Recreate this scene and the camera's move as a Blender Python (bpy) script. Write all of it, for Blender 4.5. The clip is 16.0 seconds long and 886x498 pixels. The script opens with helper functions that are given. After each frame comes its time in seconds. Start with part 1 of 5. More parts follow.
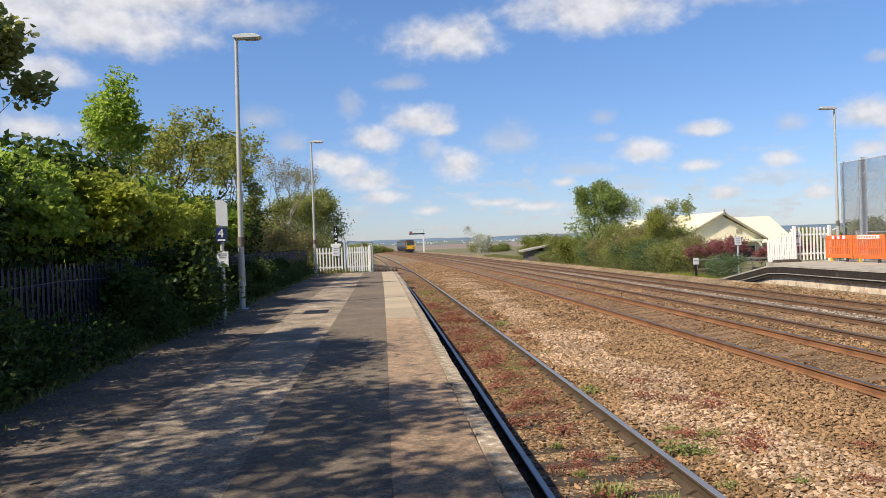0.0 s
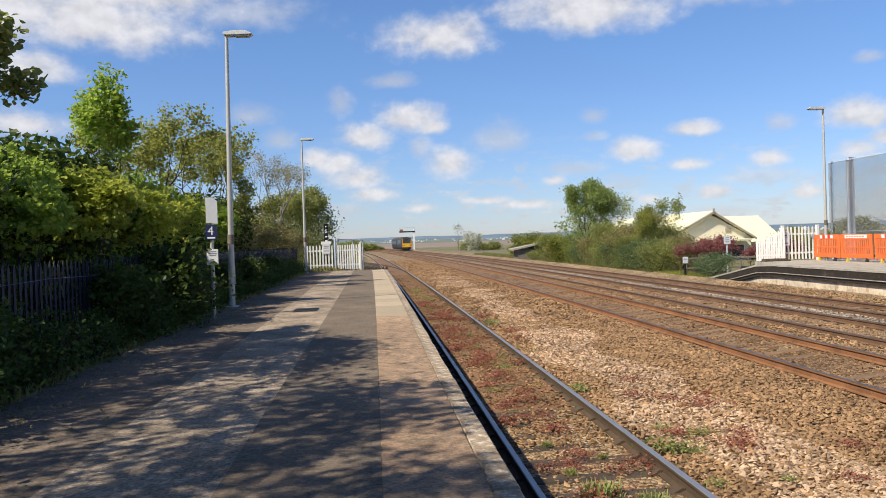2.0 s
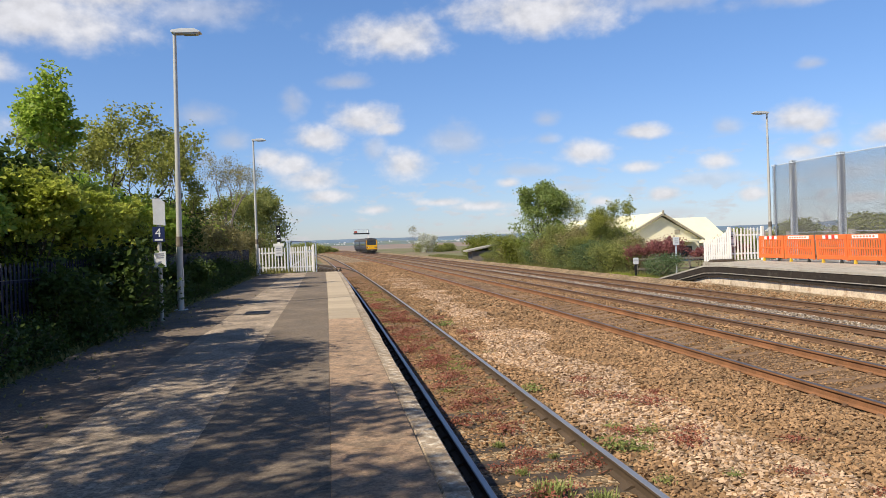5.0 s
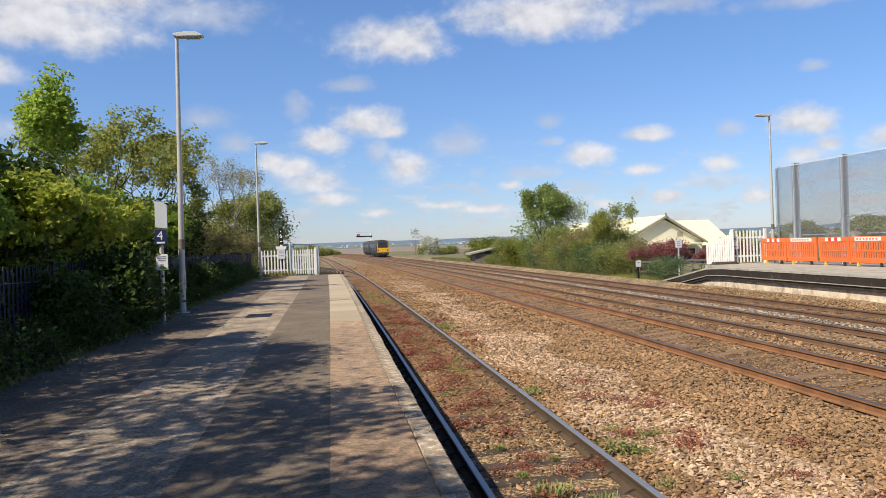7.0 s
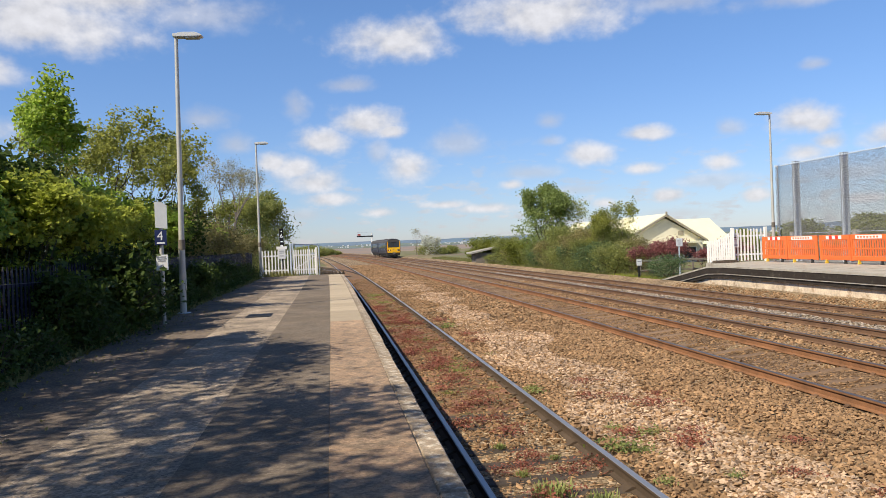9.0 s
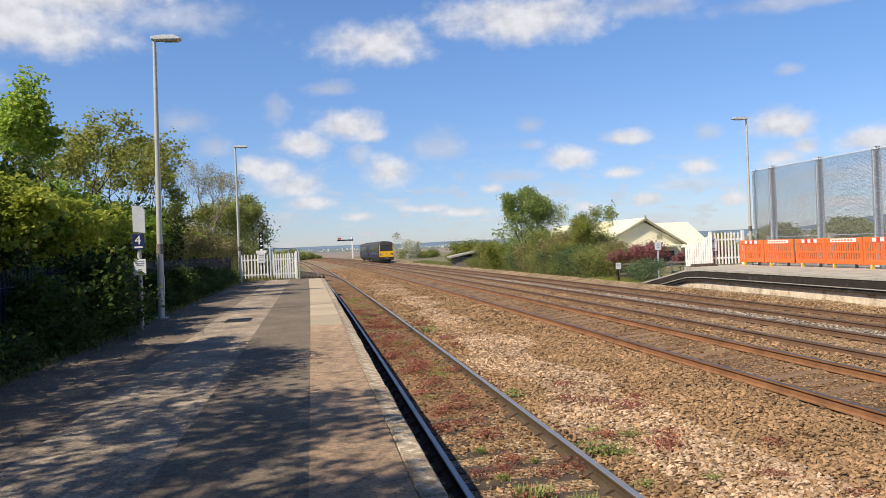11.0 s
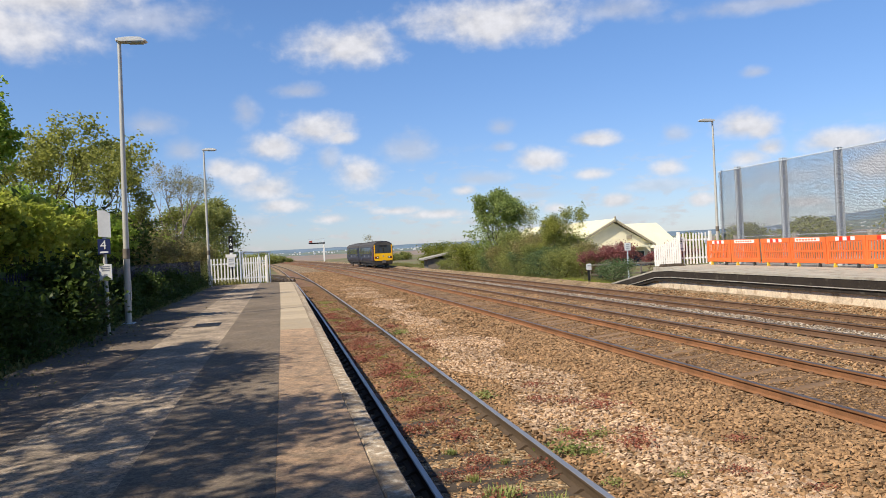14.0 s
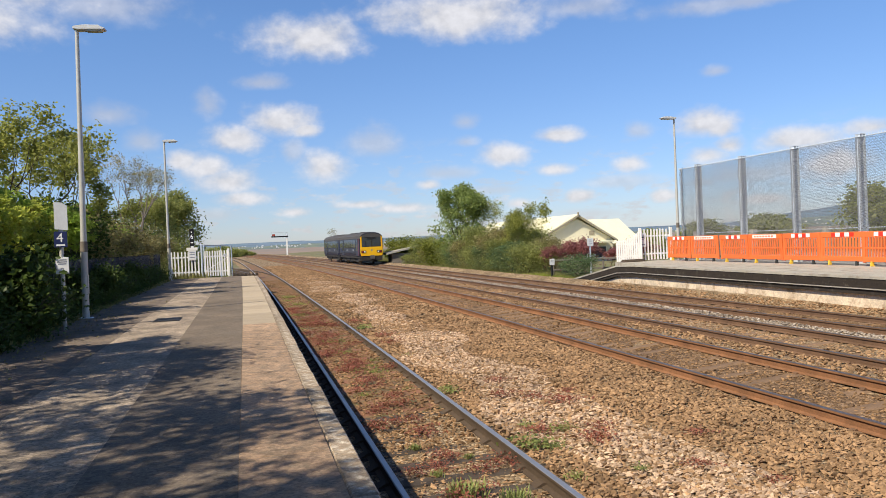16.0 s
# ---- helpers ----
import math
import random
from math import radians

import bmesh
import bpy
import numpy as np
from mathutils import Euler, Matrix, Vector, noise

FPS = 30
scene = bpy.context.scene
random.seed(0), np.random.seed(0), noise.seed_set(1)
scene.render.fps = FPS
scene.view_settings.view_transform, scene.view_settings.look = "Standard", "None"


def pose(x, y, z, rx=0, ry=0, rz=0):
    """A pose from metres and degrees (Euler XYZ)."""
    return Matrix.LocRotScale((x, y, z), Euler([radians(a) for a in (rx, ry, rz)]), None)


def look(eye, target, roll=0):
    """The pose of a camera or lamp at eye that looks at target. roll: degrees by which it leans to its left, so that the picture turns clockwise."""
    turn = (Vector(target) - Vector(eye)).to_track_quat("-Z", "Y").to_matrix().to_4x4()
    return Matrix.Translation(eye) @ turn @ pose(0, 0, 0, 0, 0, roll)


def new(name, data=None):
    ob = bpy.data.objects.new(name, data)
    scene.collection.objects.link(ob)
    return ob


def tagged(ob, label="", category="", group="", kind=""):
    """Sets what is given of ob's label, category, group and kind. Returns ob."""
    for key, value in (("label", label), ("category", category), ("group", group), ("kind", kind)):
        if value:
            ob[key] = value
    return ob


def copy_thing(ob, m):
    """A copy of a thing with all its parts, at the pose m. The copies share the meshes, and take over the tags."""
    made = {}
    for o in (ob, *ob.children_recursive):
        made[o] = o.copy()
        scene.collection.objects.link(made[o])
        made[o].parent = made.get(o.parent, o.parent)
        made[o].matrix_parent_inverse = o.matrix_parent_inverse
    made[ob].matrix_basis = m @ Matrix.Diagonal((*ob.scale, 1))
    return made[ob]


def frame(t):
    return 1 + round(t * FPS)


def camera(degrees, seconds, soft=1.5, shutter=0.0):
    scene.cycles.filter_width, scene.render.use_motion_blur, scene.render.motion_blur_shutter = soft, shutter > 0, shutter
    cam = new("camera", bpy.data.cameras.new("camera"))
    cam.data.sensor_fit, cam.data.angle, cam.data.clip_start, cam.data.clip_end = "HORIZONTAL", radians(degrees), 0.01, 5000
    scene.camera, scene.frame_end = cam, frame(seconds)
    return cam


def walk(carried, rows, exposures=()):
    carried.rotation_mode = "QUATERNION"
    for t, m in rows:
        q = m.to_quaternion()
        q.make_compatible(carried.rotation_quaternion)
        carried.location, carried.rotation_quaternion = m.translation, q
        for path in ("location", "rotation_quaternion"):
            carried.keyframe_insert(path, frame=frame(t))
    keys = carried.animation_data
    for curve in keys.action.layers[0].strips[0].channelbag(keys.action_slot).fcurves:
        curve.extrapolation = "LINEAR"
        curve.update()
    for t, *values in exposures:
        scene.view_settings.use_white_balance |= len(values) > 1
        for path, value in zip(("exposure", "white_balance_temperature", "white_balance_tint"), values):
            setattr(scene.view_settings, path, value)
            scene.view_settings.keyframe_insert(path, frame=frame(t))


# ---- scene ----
cam = camera(60.56, 16.0, soft=0.8)
walk(cam, [
    (0, pose(-0.001, 0.000, 1.450, 89.55, 2.00, -4.50)),
    (0.5, pose(-0.006, 0.002, 1.451, 89.39, 1.82, -4.59)),
    (1, pose(0.001, 0.009, 1.449, 89.23, 1.75, -5.12)),
    (1.5, pose(0.002, 0.025, 1.453, 89.15, 1.53, -5.13)),
    (2, pose(-0.004, -0.004, 1.456, 89.38, 1.82, -5.22)),
    (2.5, pose(0.003, 0.018, 1.453, 89.14, 1.85, -5.05)),
    (3, pose(0.002, 0.003, 1.448, 89.17, 1.87, -5.20)),
    (3.5, pose(0.005, 0.002, 1.444, 89.04, 1.98, -5.76)),
    (4, pose(0.016, 0.007, 1.448, 89.08, 1.94, -6.79)),
    (4.5, pose(0.027, 0.006, 1.448, 89.22, 1.96, -8.21)),
    (5, pose(0.033, 0.014, 1.450, 89.40, 1.94, -8.64)),
    (7.5, pose(0.058, 0.005, 1.447, 89.66, 2.00, -8.24)),
    (8, pose(0.056, 0.001, 1.451, 89.74, 2.10, -7.78)),
    (8.5, pose(0.064, -0.004, 1.449, 89.80, 2.14, -7.84)),
    (9, pose(0.074, 0.008, 1.440, 89.59, 2.19, -8.37)),
    (9.5, pose(0.072, 0.003, 1.440, 89.43, 2.38, -9.40)),
    (12, pose(0.092, -0.008, 1.446, 90.03, 2.25, -9.86)),
    (12.5, pose(0.104, -0.015, 1.442, 89.97, 2.26, -9.61)),
    (13, pose(0.109, -0.027, 1.449, 90.04, 2.40, -10.04)),
    (13.5, pose(0.114, -0.025, 1.442, 90.09, 2.58, -11.12)),
    (14, pose(0.113, -0.025, 1.447, 89.89, 2.70, -11.93)),
    (14.5, pose(0.113, -0.036, 1.451, 89.70, 2.60, -12.79)),
    (15, pose(0.109, -0.023, 1.442, 89.46, 2.58, -13.39)),
    (15.5, pose(0.106, -0.028, 1.456, 89.41, 2.50, -13.85)),
    (16, pose(0.103, -0.023, 1.461, 89.34, 2.36, -14.64)),
])

# ---- sky, sun ----
SUN_EL, SUN_AZ = 47.0, 241.0   # degrees; azimuth clockwise from +y: behind the viewer and to the left


def sky_world():
    world = bpy.data.worlds.new("sky")
    scene.world = world
    world.use_nodes = True
    nt = world.node_tree
    nt.nodes.clear()
    n, k = nt.nodes.new, nt.links.new
    sky = n("ShaderNodeTexSky")
    sky.sky_type, sky.sun_disc = 'NISHITA', False
    sky.sun_elevation, sky.sun_rotation = radians(SUN_EL), radians(SUN_AZ)
    sky.air_density, sky.dust_density, sky.ozone_density = 1.0, 0.15, 2.0
    tc = n("ShaderNodeTexCoord")
    sep = n("ShaderNodeSeparateXYZ")
    k(tc.outputs["Generated"], sep.inputs[0])

    def m(op, a, b=None, c=None, clamp=False):
        q = n("ShaderNodeMath")
        q.operation, q.use_clamp = op, clamp
        for i, v in enumerate((a, b, c)):
            if v is None:
                continue
            if isinstance(v, (int, float)):
                q.inputs[i].default_value = v
            else:
                k(v, q.inputs[i])
        return q.outputs[0]
    az = m('MULTIPLY', m('ARCTAN2', sep.outputs[0], sep.outputs[1]), 57.2958)
    el = m('MULTIPLY', m('ARCSINE', sep.outputs[2]), 57.2958)
    pos = n("ShaderNodeCombineXYZ")
    k(az, pos.inputs[0]), k(el, pos.inputs[1])

    # cloud cover in degrees of sky: billows, finer towards the horizon
    def fbm(scale, detail, rough, stretch=1.6, lift=0.0):
        mp = n("ShaderNodeMapping")
        mp.inputs["Location"].default_value = (lift * 0.6, lift * stretch, 0)
        mp.inputs["Scale"].default_value = (1.0, stretch, 1)
        k(pos.outputs[0], mp.inputs[0])
        q = n("ShaderNodeTexNoise")
        q.inputs["Scale"].default_value, q.inputs["Detail"].default_value, q.inputs["Roughness"].default_value = scale, detail, rough
        k(mp.outputs[0], q.inputs[0])
        return q.outputs[0]
    billow, fine = fbm(0.34, 4, 0.55, 1.3), fbm(0.95, 4, 0.6, 1.3)
    above = fbm(0.34, 4, 0.55, 1.3, 0.55)

    def heap(clouds):
        """Greatest nearness to any cloud of the list; flat below, domed above."""
        field = None
        for a, e, w, h in clouds:
            dx = m('MULTIPLY', m('SUBTRACT', az, a), 1.0 / w)
            up = m('SUBTRACT', el, e)
            dy = m('ADD', m('MULTIPLY', m('MAXIMUM', up, 0), 1.0 / h), m('MULTIPLY', m('MINIMUM', up, 0), 1.3 / h))
            f = m('SUBTRACT', 1.0, m('SQRT', m('ADD', m('MULTIPLY', dx, dx), m('MULTIPLY', dy, dy))))
            field = f if field is None else m('MAXIMUM', field, f)
        return m('MAXIMUM', field, -1.2)

    def soft(value, a, b):
        q = n("ShaderNodeMapRange")
        q.interpolation_type = 'SMOOTHSTEP'
        q.inputs["From Min"].default_value, q.inputs["From Max"].default_value = a, b
        k(value, q.inputs[0])
        return q.outputs[0]
    ragged = m('ADD', m('MULTIPLY', m('SUBTRACT', billow, 0.5), 1.5), m('MULTIPLY', m('SUBTRACT', fine, 0.5), 0.4))
    dens = m('ADD', heap(CLOUDS), ragged)
    thin = m('ADD', heap(THIN_CLOUDS), ragged)
    mask = m('MAXIMUM', m('MULTIPLY', soft(dens, -0.25, 0.8), 0.92), m('MULTIPLY', soft(thin, -0.2, 0.95), 0.5))
    # low broken bank over the far shore, fair-weather cumulus elsewhere
    low = n("ShaderNodeMapRange")
    low.interpolation_type = 'SMOOTHSTEP'
    low.inputs["From Min"].default_value, low.inputs["From Max"].default_value = 0.50, 0.66
    k(fbm(0.5, 5, 0.55, 2.6), low.inputs[0])
    lowband = m('MULTIPLY', low.outputs[0], m('MULTIPLY', m('SUBTRACT', 1.0, m('MULTIPLY', el, 1 / 8.0), None, True), 0.8), None, True)
    rest = n("ShaderNodeMapRange")
    rest.interpolation_type = 'SMOOTHSTEP'
    rest.inputs["From Min"].default_value, rest.inputs["From Max"].default_value = 0.60, 0.74
    k(fbm(0.06, 6, 0.6), rest.inputs[0])
    away = m('MULTIPLY', rest.outputs[0], m('MULTIPLY', m('SUBTRACT', m('ABSOLUTE', m('SUBTRACT', az, 10.0)), 48.0), 0.1, None, True))
    cover = m('MAXIMUM', mask, m('MAXIMUM', lowband, away), None, True)
    shade = n("ShaderNodeMapRange")
    shade.inputs["From Min"].default_value, shade.inputs["From Max"].default_value = -0.5, 0.9
    shade.inputs["To Min"].default_value, shade.inputs["To Max"].default_value = 0.68, 0.95
    k(m('ADD', m('MULTIPLY', dens, 0.5), m('ADD', m('MULTIPLY', m('SUBTRACT', billow, above), 3.0), m('MULTIPLY', m('SUBTRACT', fine, 0.5), 0.8))), shade.inputs[0])
    white = n("ShaderNodeVectorMath")
    white.operation = 'SCALE'
    white.inputs[0].default_value = CLOUD_RGB
    k(shade.outputs[0], white.inputs["Scale"])
    mix = n("ShaderNodeMix")
    mix.data_type = 'RGBA'
    k(cover, mix.inputs["Factor"])
    tint = n("ShaderNodeMix")
    tint.data_type, tint.blend_type = 'RGBA', 'MULTIPLY'
    tint.inputs["Factor"].default_value = 1.0
    k(sky.outputs[0], tint.inputs["A"])
    grade = n("ShaderNodeMix")
    grade.data_type = 'RGBA'
    k(m('MULTIPLY', el, 1 / 16.0, None, True), grade.inputs["Factor"])
    grade.inputs["A"].default_value, grade.inputs["B"].default_value = HORIZON_TINT, SKY_TINT
    deep = n("ShaderNodeMix")
    deep.data_type = 'RGBA'
    k(soft(el, 18.0, 60.0), deep.inputs["Factor"])
    k(grade.outputs["Result"], deep.inputs["A"])
    deep.inputs["B"].default_value = ZENITH_TINT
    k(deep.outputs["Result"], tint.inputs["B"])
    k(tint.outputs["Result"], mix.inputs["A"]), k(white.outputs[0], mix.inputs["B"])
    bg = n("ShaderNodeBackground")
    bg.inputs["Strength"].default_value = 0.105
    k(mix.outputs["Result"], bg.inputs["Color"])
    out = n("ShaderNodeOutputWorld")
    k(bg.outputs[0], out.inputs[0])


CLOUDS = [
    (-19.5, 15.4, 8.3, 2.7), (-22.7, 12.1, 3.0, 1.5), (-23.2, 8.4, 3.0, 1.1), (5.2, 14.9, 4.5, 2.0), (16.5, 16.2, 7.4, 2.2), (2.9, 9.1, 3.1, 1.5),
    (-0.2, 7.8, 2.4, 1.3), (6.1, 5.7, 2.0, 1.7), (4.7, 8.5, 1.4, 0.7), (-2.4, 5.9, 2.1, 1.2), (-1.0, 4.8, 2.6, 1.3), (-4.0, 6.3, 1.4, 0.9),
    (0.1, 3.6, 2.4, 0.7), (19.5, 6.2, 2.1, 1.1), (23.4, 7.4, 1.9, 0.7), (23.2, 4.9, 1.5, 0.6), (13.7, 4.2, 1.0, 0.5), (25.0, 2.8, 1.2, 0.6),
    (28.6, 5.0, 1.5, 0.9), (31.0, 2.5, 1.1, 0.6), (34.9, 7.1, 1.3, 1.1), (3.6, 2.5, 1.4, 0.5), (8.5, 2.9, 2.1, 0.4), (11.9, 2.5, 2.9, 0.5),
    (20.5, 2.5, 1.1, 0.5), (34.1, 5.2, 1.9, 0.9), (34.1, 7.4, 2.3, 1.2), (39.9, 5.8, 2.9, 1.1), (35.5, 5.8, 1.3, 0.8), (42.0, 4.0, 2.6, 1.3),
    (37.9, 1.9, 1.9, 0.5), (24.7, 2.8, 1.0, 0.6), (44.4, 6.2, 1.9, 0.7), (-24.5, 15.8, 8.0, 3.4), (-17.0, 17.5, 10.0, 3.0),
]
THIN_CLOUDS = [
    (-9.4, 16.6, 6.7, 1.6), (1.6, 11.9, 2.4, 0.7), (-2.2, 10.3, 1.2, 1.4), (9.5, 7.4, 3.0, 1.5), (16.7, 8.7, 1.3, 0.8), (16.6, 7.3, 1.3, 0.6),
    (29.3, 7.3, 1.2, 0.8), (-8.8, 9.5, 2.4, 1.1), (-6.7, 7.7, 1.4, 1.1), (3.8, 7.0, 1.1, 1.2), (28.0, 3.8, 2.9, 0.7), (14.9, 5.0, 2.9, 0.7),
    (18.6, 3.6, 3.3, 0.6), (-2.5, 2.5, 3.3, 0.7), (25.9, 1.5, 2.9, 0.5), (25.1, 16.3, 4.5, 1.2), (36.6, 15.4, 8.1, 0.8), (34.9, 11.0, 1.2, 0.5),
    (39.4, 3.9, 2.4, 0.9), (36.9, 3.7, 2.9, 0.7),
]
CLOUD_RGB, SKY_TINT = (7.0, 6.92, 7.15), (0.69, 0.87, 1.13, 1)
ZENITH_TINT = (0.43, 0.46, 0.54, 1)
HORIZON_TINT = (0.585, 0.66, 0.935, 1)
sky_world()
sun = new("sun", bpy.data.lights.new("sun", 'SUN'))
sun.data.energy, sun.data.angle, sun.data.color = 5.0, radians(0.55), (1.0, 0.895, 0.71)
_a, _e = radians(SUN_AZ), radians(SUN_EL)
sun.matrix_world = look((math.sin(_a) * math.cos(_e) * 50, math.cos(_a) * math.cos(_e) * 50, math.sin(_e) * 50), (0, 0, 0))
scene.view_settings.exposure = 0.32

# ---- materials ----
def material(name, base, rough=0.8, metal=0.0, var=0.25, scale=3.0, fine=40.0, bump=0.2, spots=None, island=0.0, obrand=0.0, spec=0.4, wear=0.5, chips=0.0):
    """Procedural surface: base colour with broad stains and fine grain, optional second colour in blotches, optional stone chips."""
    mat = bpy.data.materials.new(name)
    mat.use_nodes = True
    nt = mat.node_tree
    n, k = nt.nodes.new, nt.links.new
    b = nt.nodes["Principled BSDF"]
    b.inputs["Roughness"].default_value, b.inputs["Metallic"].default_value = rough, metal
    b.inputs["Specular IOR Level"].default_value = spec
    tc = n("ShaderNodeTexCoord")
    geo = n("ShaderNodeNewGeometry")
    info = n("ShaderNodeObjectInfo")

    def noise_tex(s, detail=5):
        q = n("ShaderNodeTexNoise")
        q.inputs["Scale"].default_value, q.inputs["Detail"].default_value, q.inputs["Roughness"].default_value = s, detail, 0.65
        k(geo.outputs["Position"] if obrand == 0 else tc.outputs["Object"], q.inputs[0])
        return q.outputs[0]

    def value(a, b2, factor_from, amount):
        q = n("ShaderNodeMapRange")
        q.inputs["From Min"].default_value, q.inputs["From Max"].default_value = 0.25, 0.75
        q.inputs["To Min"].default_value, q.inputs["To Max"].default_value = 1 - amount, 1 + amount
        k(factor_from, q.inputs[0])
        return q.outputs[0]
    broad, grain = noise_tex(scale), noise_tex(fine, 3)
    mul = n("ShaderNodeMath")
    mul.operation = 'MULTIPLY'
    k(value(0, 0, broad, var), mul.inputs[0]), k(value(0, 0, grain, var * 0.8), mul.inputs[1])
    last = mul.outputs[0]
    chip = n("ShaderNodeTexVoronoi")
    chip.inputs["Scale"].default_value = 42.0
    k(geo.outputs["Position"], chip.inputs["Vector"])
    tone = n("ShaderNodeSeparateColor")
    k(chip.outputs["Color"], tone.inputs[0])
    for src, amt in ((geo.outputs["Random Per Island"], island), (info.outputs["Random"], obrand), (tone.outputs[0], chips)):
        if amt:
            r = n("ShaderNodeMapRange")
            r.inputs["To Min"].default_value, r.inputs["To Max"].default_value = 1 - amt, 1 + amt
            k(src, r.inputs[0])
            q = n("ShaderNodeMath")
            q.operation = 'MULTIPLY'
            k(last, q.inputs[0]), k(r.outputs[0], q.inputs[1])
            last = q.outputs[0]
    col = n("ShaderNodeVectorMath")
    col.operation = 'SCALE'
    k(last, col.inputs["Scale"])
    col.inputs[0].default_value = base
    if spots:
        mx = n("ShaderNodeMix")
        mx.data_type = 'RGBA'
        mx.inputs["A"].default_value, mx.inputs["B"].default_value = (*base, 1), (*spots, 1)
        q = n("ShaderNodeMapRange")
        q.inputs["From Min"].default_value, q.inputs["From Max"].default_value = wear - 0.06, wear + 0.1
        k(noise_tex(scale * 1.7, 7), q.inputs[0])
        k(q.outputs[0], mx.inputs["Factor"])
        k(mx.outputs["Result"], col.inputs[0])
    k(col.outputs[0], b.inputs["Base Color"])
    if bump:
        bp = n("ShaderNodeBump")
        bp.inputs["Strength"].default_value, bp.inputs["Distance"].default_value = bump, 0.01
        k(grain, bp.inputs["Height"])
        k(bp.outputs[0], b.inputs["Normal"])
    return mat


def leaf_material(name, dark, light, trans=0.35, rough=0.5):
    """Leaves: each blade takes its own tint; light passes through."""
    mat = bpy.data.materials.new(name)
    mat.use_nodes = True
    nt = mat.node_tree
    n, k = nt.nodes.new, nt.links.new
    b, out = nt.nodes["Principled BSDF"], nt.nodes["Material Output"]
    b.inputs["Roughness"].default_value = rough
    b.inputs["Specular IOR Level"].default_value = 0.3
    geo = n("ShaderNodeNewGeometry")
    no = n("ShaderNodeTexNoise")
    no.inputs["Scale"].default_value, no.inputs["Detail"].default_value = 0.9, 3
    k(geo.outputs["Position"], no.inputs[0])
    add = n("ShaderNodeMath")
    add.operation = 'MULTIPLY_ADD'
    add.inputs[1].default_value, add.inputs[2].default_value = 0.55, -0.02
    k(geo.outputs["Random Per Island"], add.inputs[0])
    add2 = n("ShaderNodeMath")
    add2.operation, add2.use_clamp = 'MULTIPLY_ADD', True
    add2.inputs[1].default_value = 1.5
    sub = n("ShaderNodeMath")
    sub.operation = 'SUBTRACT'
    sub.inputs[1].default_value = 0.35
    k(no.outputs[0], sub.inputs[0]), k(sub.outputs[0], add2.inputs[0]), k(add.outputs[0], add2.inputs[2])
    mx = n("ShaderNodeMix")
    mx.data_type = 'RGBA'
    mx.inputs["A"].default_value, mx.inputs["B"].default_value = (*dark, 1), (*light, 1)
    k(add2.outputs[0], mx.inputs["Factor"])
    k(mx.outputs["Result"], b.inputs["Base Color"])
    tr = n("ShaderNodeBsdfTranslucent")
    k(mx.outputs["Result"], tr.inputs[0])
    ms = n("ShaderNodeMixShader")
    ms.inputs[0].default_value = trans
    k(b.outputs[0], ms.inputs[1]), k(tr.outputs[0], ms.inputs[2]), k(ms.outputs[0], out.inputs[0])
    return mat


def ballast_material(name, a, b_, c, cell=17.0):
    """Broken stone: cells of mixed tints with gaps, browner where oil and brake dust lie."""
    mat = bpy.data.materials.new(name)
    mat.use_nodes = True
    nt = mat.node_tree
    n, k = nt.nodes.new, nt.links.new
    bs = nt.nodes["Principled BSDF"]
    bs.inputs["Roughness"].default_value = 0.9
    bs.inputs["Specular IOR Level"].default_value = 0.2
    geo = n("ShaderNodeNewGeometry")
    v = n("ShaderNodeTexVoronoi")
    v.inputs["Scale"].default_value = cell
    k(geo.outputs["Position"], v.inputs["Vector"])
    e = n("ShaderNodeTexVoronoi")
    e.feature = 'DISTANCE_TO_EDGE'
    e.inputs["Scale"].default_value = cell
    k(geo.outputs["Position"], e.inputs["Vector"])
    sep = n("ShaderNodeSeparateColor")
    k(v.outputs["Color"], sep.inputs[0])
    ramp = n("ShaderNodeValToRGB")
    ramp.color_ramp.elements[0].color, ramp.color_ramp.elements[1].color = (*a, 1), (*c, 1)
    ramp.color_ramp.elements[1].position = 0.95
    mid = ramp.color_ramp.elements.new(0.5)
    mid.color = (*b_, 1)
    k(sep.outputs[0], ramp.inputs[0])
    big = n("ShaderNodeTexNoise")
    big.inputs["Scale"].default_value, big.inputs["Detail"].default_value = 0.7, 6
    k(geo.outputs["Position"], big.inputs[0])
    br = n("ShaderNodeMapRange")
    br.inputs["From Min"].default_value, br.inputs["From Max"].default_value = 0.3, 0.7
    br.inputs["To Min"].default_value, br.inputs["To Max"].default_value = 0.65, 1.3
    k(big.outputs[0], br.inputs[0])
    gap = n("ShaderNodeMapRange")
    gap.inputs["From Max"].default_value = 0.12
    gap.inputs["To Min"].default_value = 0.2
    k(e.outputs["Distance"], gap.inputs[0])
    q = n("ShaderNodeMath")
    q.operation = 'MULTIPLY'
    k(br.outputs[0], q.inputs[0]), k(gap.outputs[0], q.inputs[1])
    col = n("ShaderNodeVectorMath")
    col.operation = 'SCALE'
    k(ramp.outputs[0], col.inputs[0]), k(q.outputs[0], col.inputs["Scale"])
    k(col.outputs[0], bs.inputs["Base Color"])
    bp = n("ShaderNodeBump")
    bp.inputs["Strength"].default_value, bp.inputs["Distance"].default_value = 0.9, 0.03
    k(v.outputs["Distance"], bp.inputs["Height"])
    bp.invert = True
    k(bp.outputs[0], bs.inputs["Normal"])
    return mat


# The bluish base tint is lifted to stand in for reflected sky.
def glass_material(name, tint=(0.05, 0.058, 0.075)):
    return material(name, tint, rough=0.06, var=0.05, bump=0, spec=0.8)


